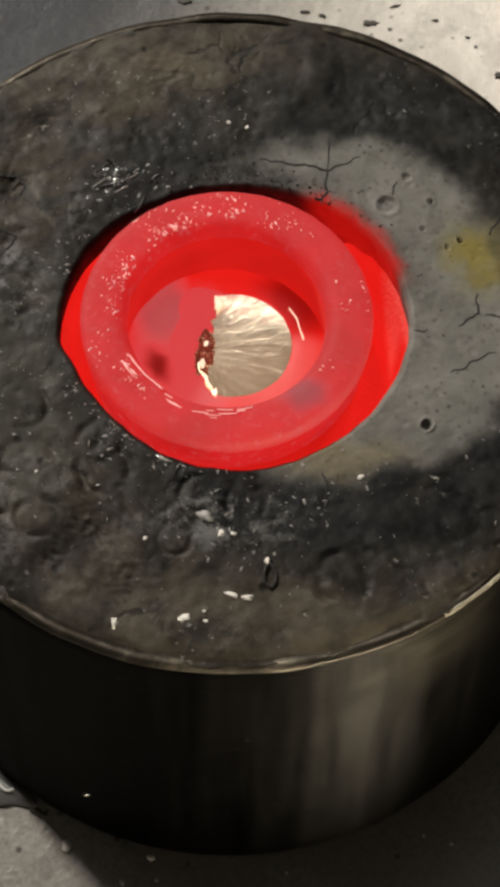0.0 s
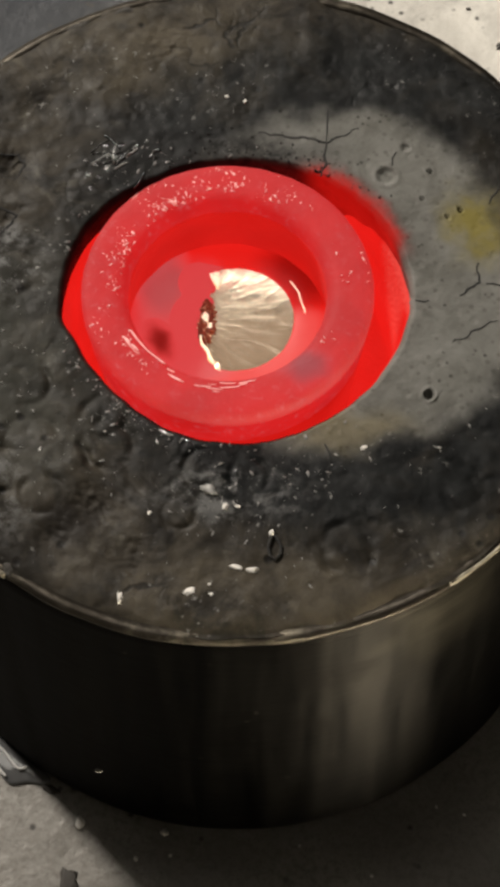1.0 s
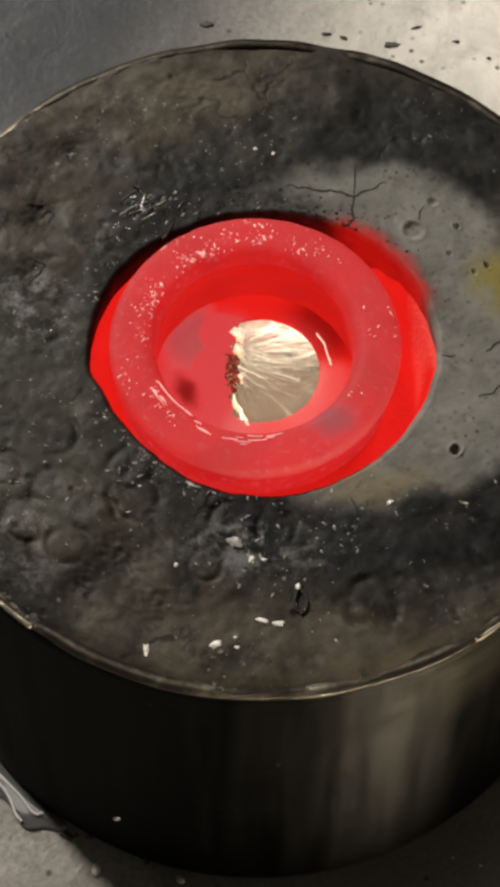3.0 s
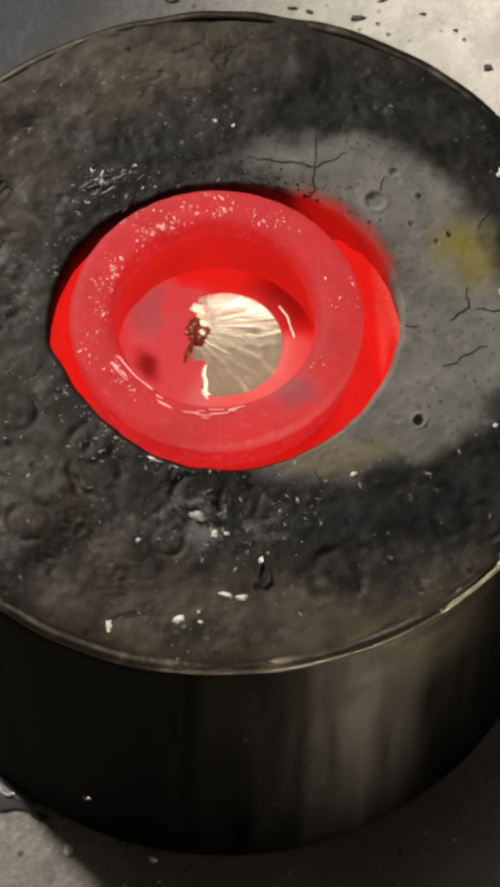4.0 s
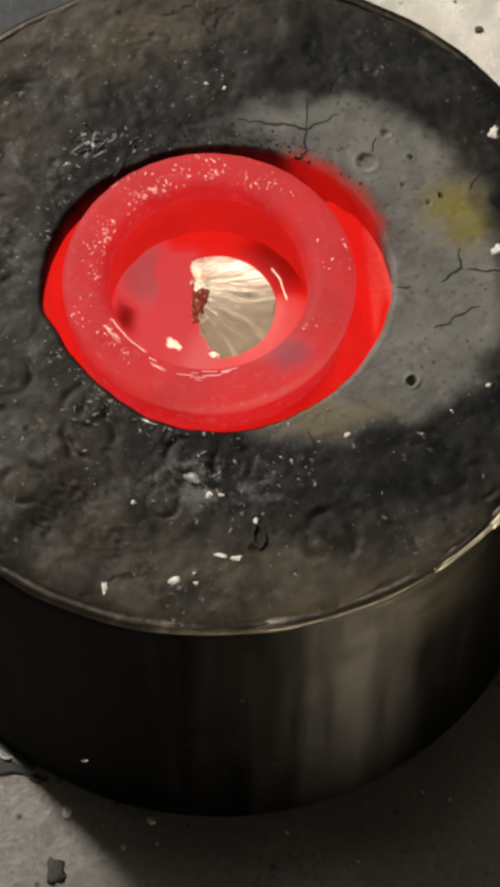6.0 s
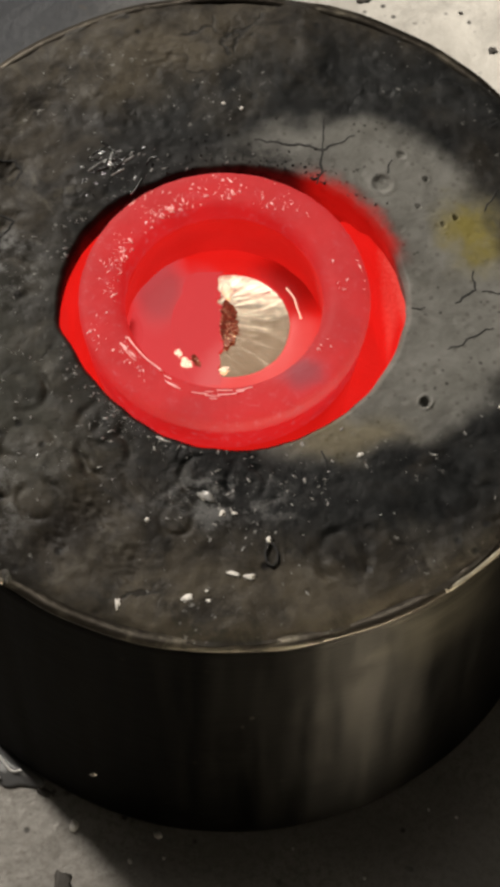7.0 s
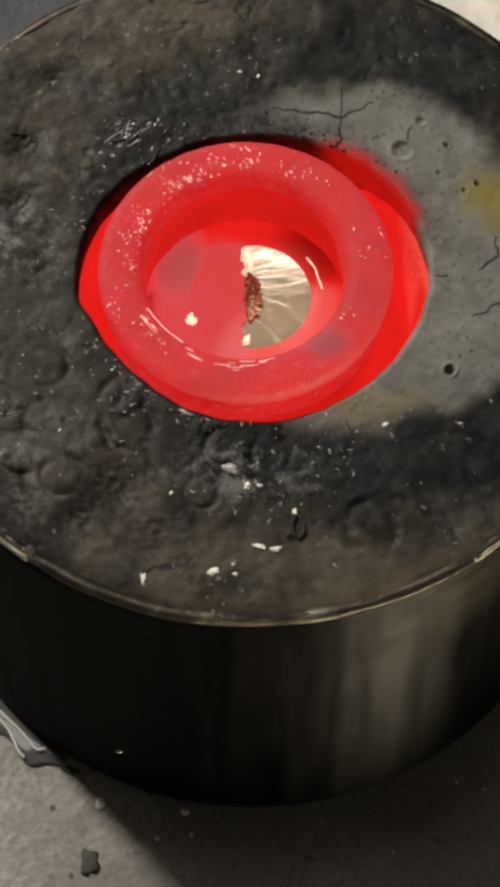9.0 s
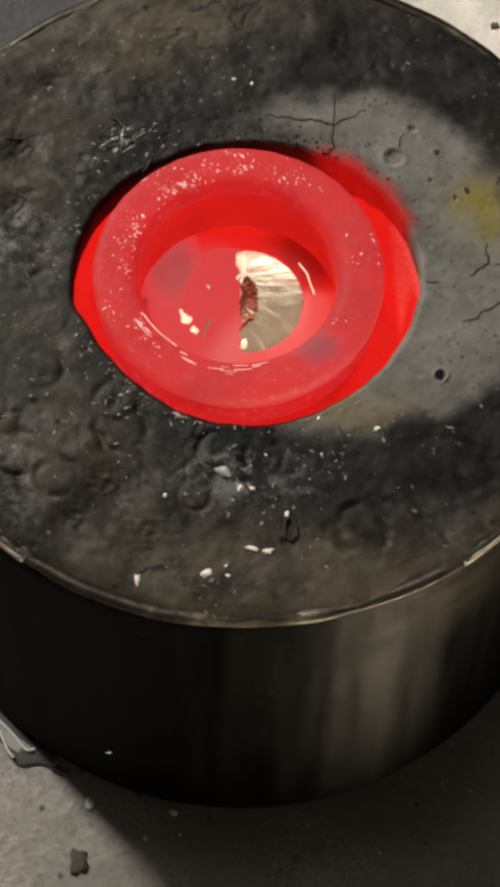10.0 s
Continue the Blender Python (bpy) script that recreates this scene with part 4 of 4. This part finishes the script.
def motions():
    """The slag creeps over the gold; brown crust tears at its edge and beads of gold break through."""
    z, low = MELT + 0.00056, -1.5
    walk(melt, [(t, pose(0, 0.0006, MELT, 0, 0, turn)) for t, turn in ((0, 14), (1, 4), (2.5, -8), (3.9, -22), (4.5, -10), (5.1, -28), (5.5, -34), (7, -6), (8.5, -14), (10, -26))])

    def glide(ob, rows, up=0.0):
        walk(ob, [(t, pose(x * MM, y * MM, z + up * MM, 0, 0, turn)) for t, x, y, turn in rows])

    def surface(ob, rows):
        walk(ob, [(t, pose(x * MM, y * MM, z + up * MM, 0, 0, turn)) for t, x, y, up, turn in rows])

    glide(upper, ((0, -7.6, 0, -14), (1, -7.8, 0, -12), (2.5, -9.4, 0, -14), (3.8, -10.0, 0, -14), (4.5, -8.6, 0, -8), (5.2, -8.9, 0, -8), (5.7, -8.6, 0, -7), (6.8, -3.0, 0, 2), (8, -2.2, 0, 1), (10, -1.4, 0, 1)), 0.04)
    glide(middle, ((0, -8.4, 0, -12), (1, -9.0, 0, -6), (2.5, -10.2, 0, -2), (3.8, -9.6, 0, 2), (4.5, -9.6, 0, 3), (5.2, -9.8, 0, 0), (5.7, -8.6, 0, 0), (6.8, -3.5, 0, 1), (8, -2.9, 0, -2), (10, -1.6, 0, 0)), 0.02)
    glide(lower, ((0, -11.3, 0, 24), (1, -11.4, 0, 24), (2.5, -11.9, 0, 22), (3.8, -4.7, 0, 0), (4.5, -6.4, 0, 5), (5.0, -11.2, 0, 25), (5.7, -9.8, 0, 34), (6.8, -2.1, 0, 1), (8, -2.0, 0, -3), (10, -0.6, 0, 2)))
    glide(dull, ((0, -20.4, -6.6, 30), (2.5, -20.4, -6.6, 30), (4.5, -20.8, -6.2, 30), (5.7, -23.0, -4.0, 24), (6.8, -29.5, -1.0, 20), (10, -30.0, -1.0, 20)), 0.16)
    surface(strip, ((0, -8.6, -2.0, 0.02, -6), (1, -8.6, -0.5, 0.02, -4), (2.5, -8.0, -2.2, 0.06, 2), (2.9, -9.0, -1, -0.3, 4), (3.8, -11.5, 3, low, 4), (5.7, -9.5, 2, low, 0), (6.5, -2.2, 1.2, 0.06, 2), (6.8, -1.6, 1.2, 0.06, 2), (7.5, -1.2, 1.2, 0.06, 0), (9, -0.6, 0.6, 0.06, 2), (10, 0.2, 1.2, 0.06, -3)))
    surface(knot, ((0, -11.0, 2, low, 0), (2.7, -10.0, 3.0, low, 0), (3.4, -8.4, 4.6, 0.06, 10), (3.8, -7.6, 5.0, 0.06, 10), (4.5, -7.0, 3.0, 0.06, -25), (5.0, -6.4, 1.0, 0.06, -50), (5.7, -5.6, 3.0, 0.06, -65), (6.4, -6.4, 4, low, -40), (10, -7.5, 4, low, -40)))
    surface(spur, ((0, -11.0, -1, low, 0), (2.7, -11.0, -1, low, 0), (3.4, -9.8, -1.2, 0.05, -12), (3.8, -9.6, -1.5, 0.05, -16), (4.5, -10.0, -3.0, 0.05, -22), (5.0, -8.6, 0.2, 0.05, -75), (5.7, -7.8, 1.0, 0.05, -70), (6.4, -7.6, 1, low, -60), (10, -9, 1, low, -60)))
    surface(edge_line, ((0, -7.4, -9.6, 0.12, 26), (1, -7.6, -9.2, 0.12, 24), (2.5, -6.4, -12.0, 0.12, 34), (3.8, -4.8, -11.0, 0.12, 2), (4.5, -5.4, -11.2, 0.12, 5), (5.0, -6.2, -12.0, 0.12, 26), (5.7, -2.9, -11.9, 0.12, 34), (6.4, -3.6, -11, low, 20), (10, -6.0, -9, low, 0)))
    surface(crown, ((0, -4.4, 14.0, 0, 0), (1, -5.6, 13.4, 0, 20), (2.5, -6.4, 12.4, 0, 40), (3.8, -7.4, 11.6, 0, 60), (4.5, -7.2, 11.0, 0, 40), (5.7, -6.6, 12.0, 0, 30), (6.8, -1.8, 12.9, 0.05, 0), (8, -1.4, 13.6, 0.05, 10), (10, -0.4, 13.6, 0.05, 20)))
    surface(button, ((0, -8.4, -5.6, 0, 0), (1, -8.2, 1.0, 0, 20), (2.5, -6.6, 6.4, 0, 40), (3.8, -6.0, 7.8, 0.15, 60), (4.5, -4.4, 3.2, 0.15, 50), (5.0, -6.8, 4.8, 0.2, 40), (5.7, -5.8, 8.2, 0.1, 30), (6.8, -3.8, 6.0, low, 0), (10, -3.8, 6.0, low, 20)))
    surface(droplet, ((0, -7.4, 0.8, 0, 0), (2.5, -6.0, -3.2, 0, 40), (3.8, -5.4, 3.6, 0.12, 60), (4.5, -8.6, 5.6, 0.12, 50), (5.0, -8.4, 7.6, 0.1, 40), (5.7, -7.4, 5.6, 0.1, 30), (6.8, -1.2, 10.2, 0, 0), (10, -0.2, 10.4, 0, 20)))
    surface(foot_bead, ((0, -4.6, -14.4, 0, 0), (2.5, -4.6, -14.2, 0, 40), (4.5, -4.8, -14.8, 0, 68), (5.7, -0.6, -14.6, 0, 80), (6.8, -1.8, -13.4, 0, 100), (8, -2.0, -12.8, 0, 120), (10, -0.2, -12.4, 0, 150)))
    surface(glint, ((0, -12.5, -9.5, low, 0), (4.9, -12.5, -9.5, low, 0), (5.2, -12.8, -9.8, 0.1, 10), (5.7, -12.2, -10.4, 0.1, 30), (6.8, -12.4, -11.2, 0.1, 20), (7.5, -12.2, -11.2, 0.1, 25), (8.0, -13.2, -10.6, 0.1, 40),
                    (8.5, -15, -8.5, -0.7, 30), (8.9, -16.4, -6.6, 0.1, 20), (9.3, -16.6, -6.6, 0.1, 0), (9.6, -16.2, -6.4, -0.4, 0), (10, -16.2, -5.0, 0.1, 30)))
    surface(spark, ((0, -10.5, -12.5, low, 0), (5.2, -10.5, -12.5, low, 0), (5.7, -9.8, -12.6, 0.1, 30), (6.8, -14.4, -8.4, 0.1, 20), (7.5, -14.2, -8.6, 0.1, 25), (8.0, -10.8, -13.0, 0.1, 40), (8.6, -14, -9, low, 20), (9.3, -14.4, -8.0, 0.1, 0), (10, -13.8, -8.6, 0.1, 30)))
    surface(spark_far, ((0, -12.0, -10.5, low, 0), (6.0, -12.0, -10.5, low, 0), (6.8, -10.8, -12.4, 0.1, 20), (8.0, -14.6, -8.6, 0.1, 40), (8.6, -14, -7, 0.1, 20), (9.3, -18.0, -4.4, 0.1, 0), (10, -17.4, -3.0, 0.1, 30)))
    surface(flake, ((0, -10.5, -10.0, low, 0), (6.0, -10.5, -10.0, low, 10), (6.8, -9.4, -10.6, 0.06, 30), (7.5, -9.4, -10.6, 0.06, 10), (8.0, -8.6, -10.4, 0.06, -20), (8.6, -9.5, -10, low, 0), (10, -9.5, -10, low, 0)))


motions()
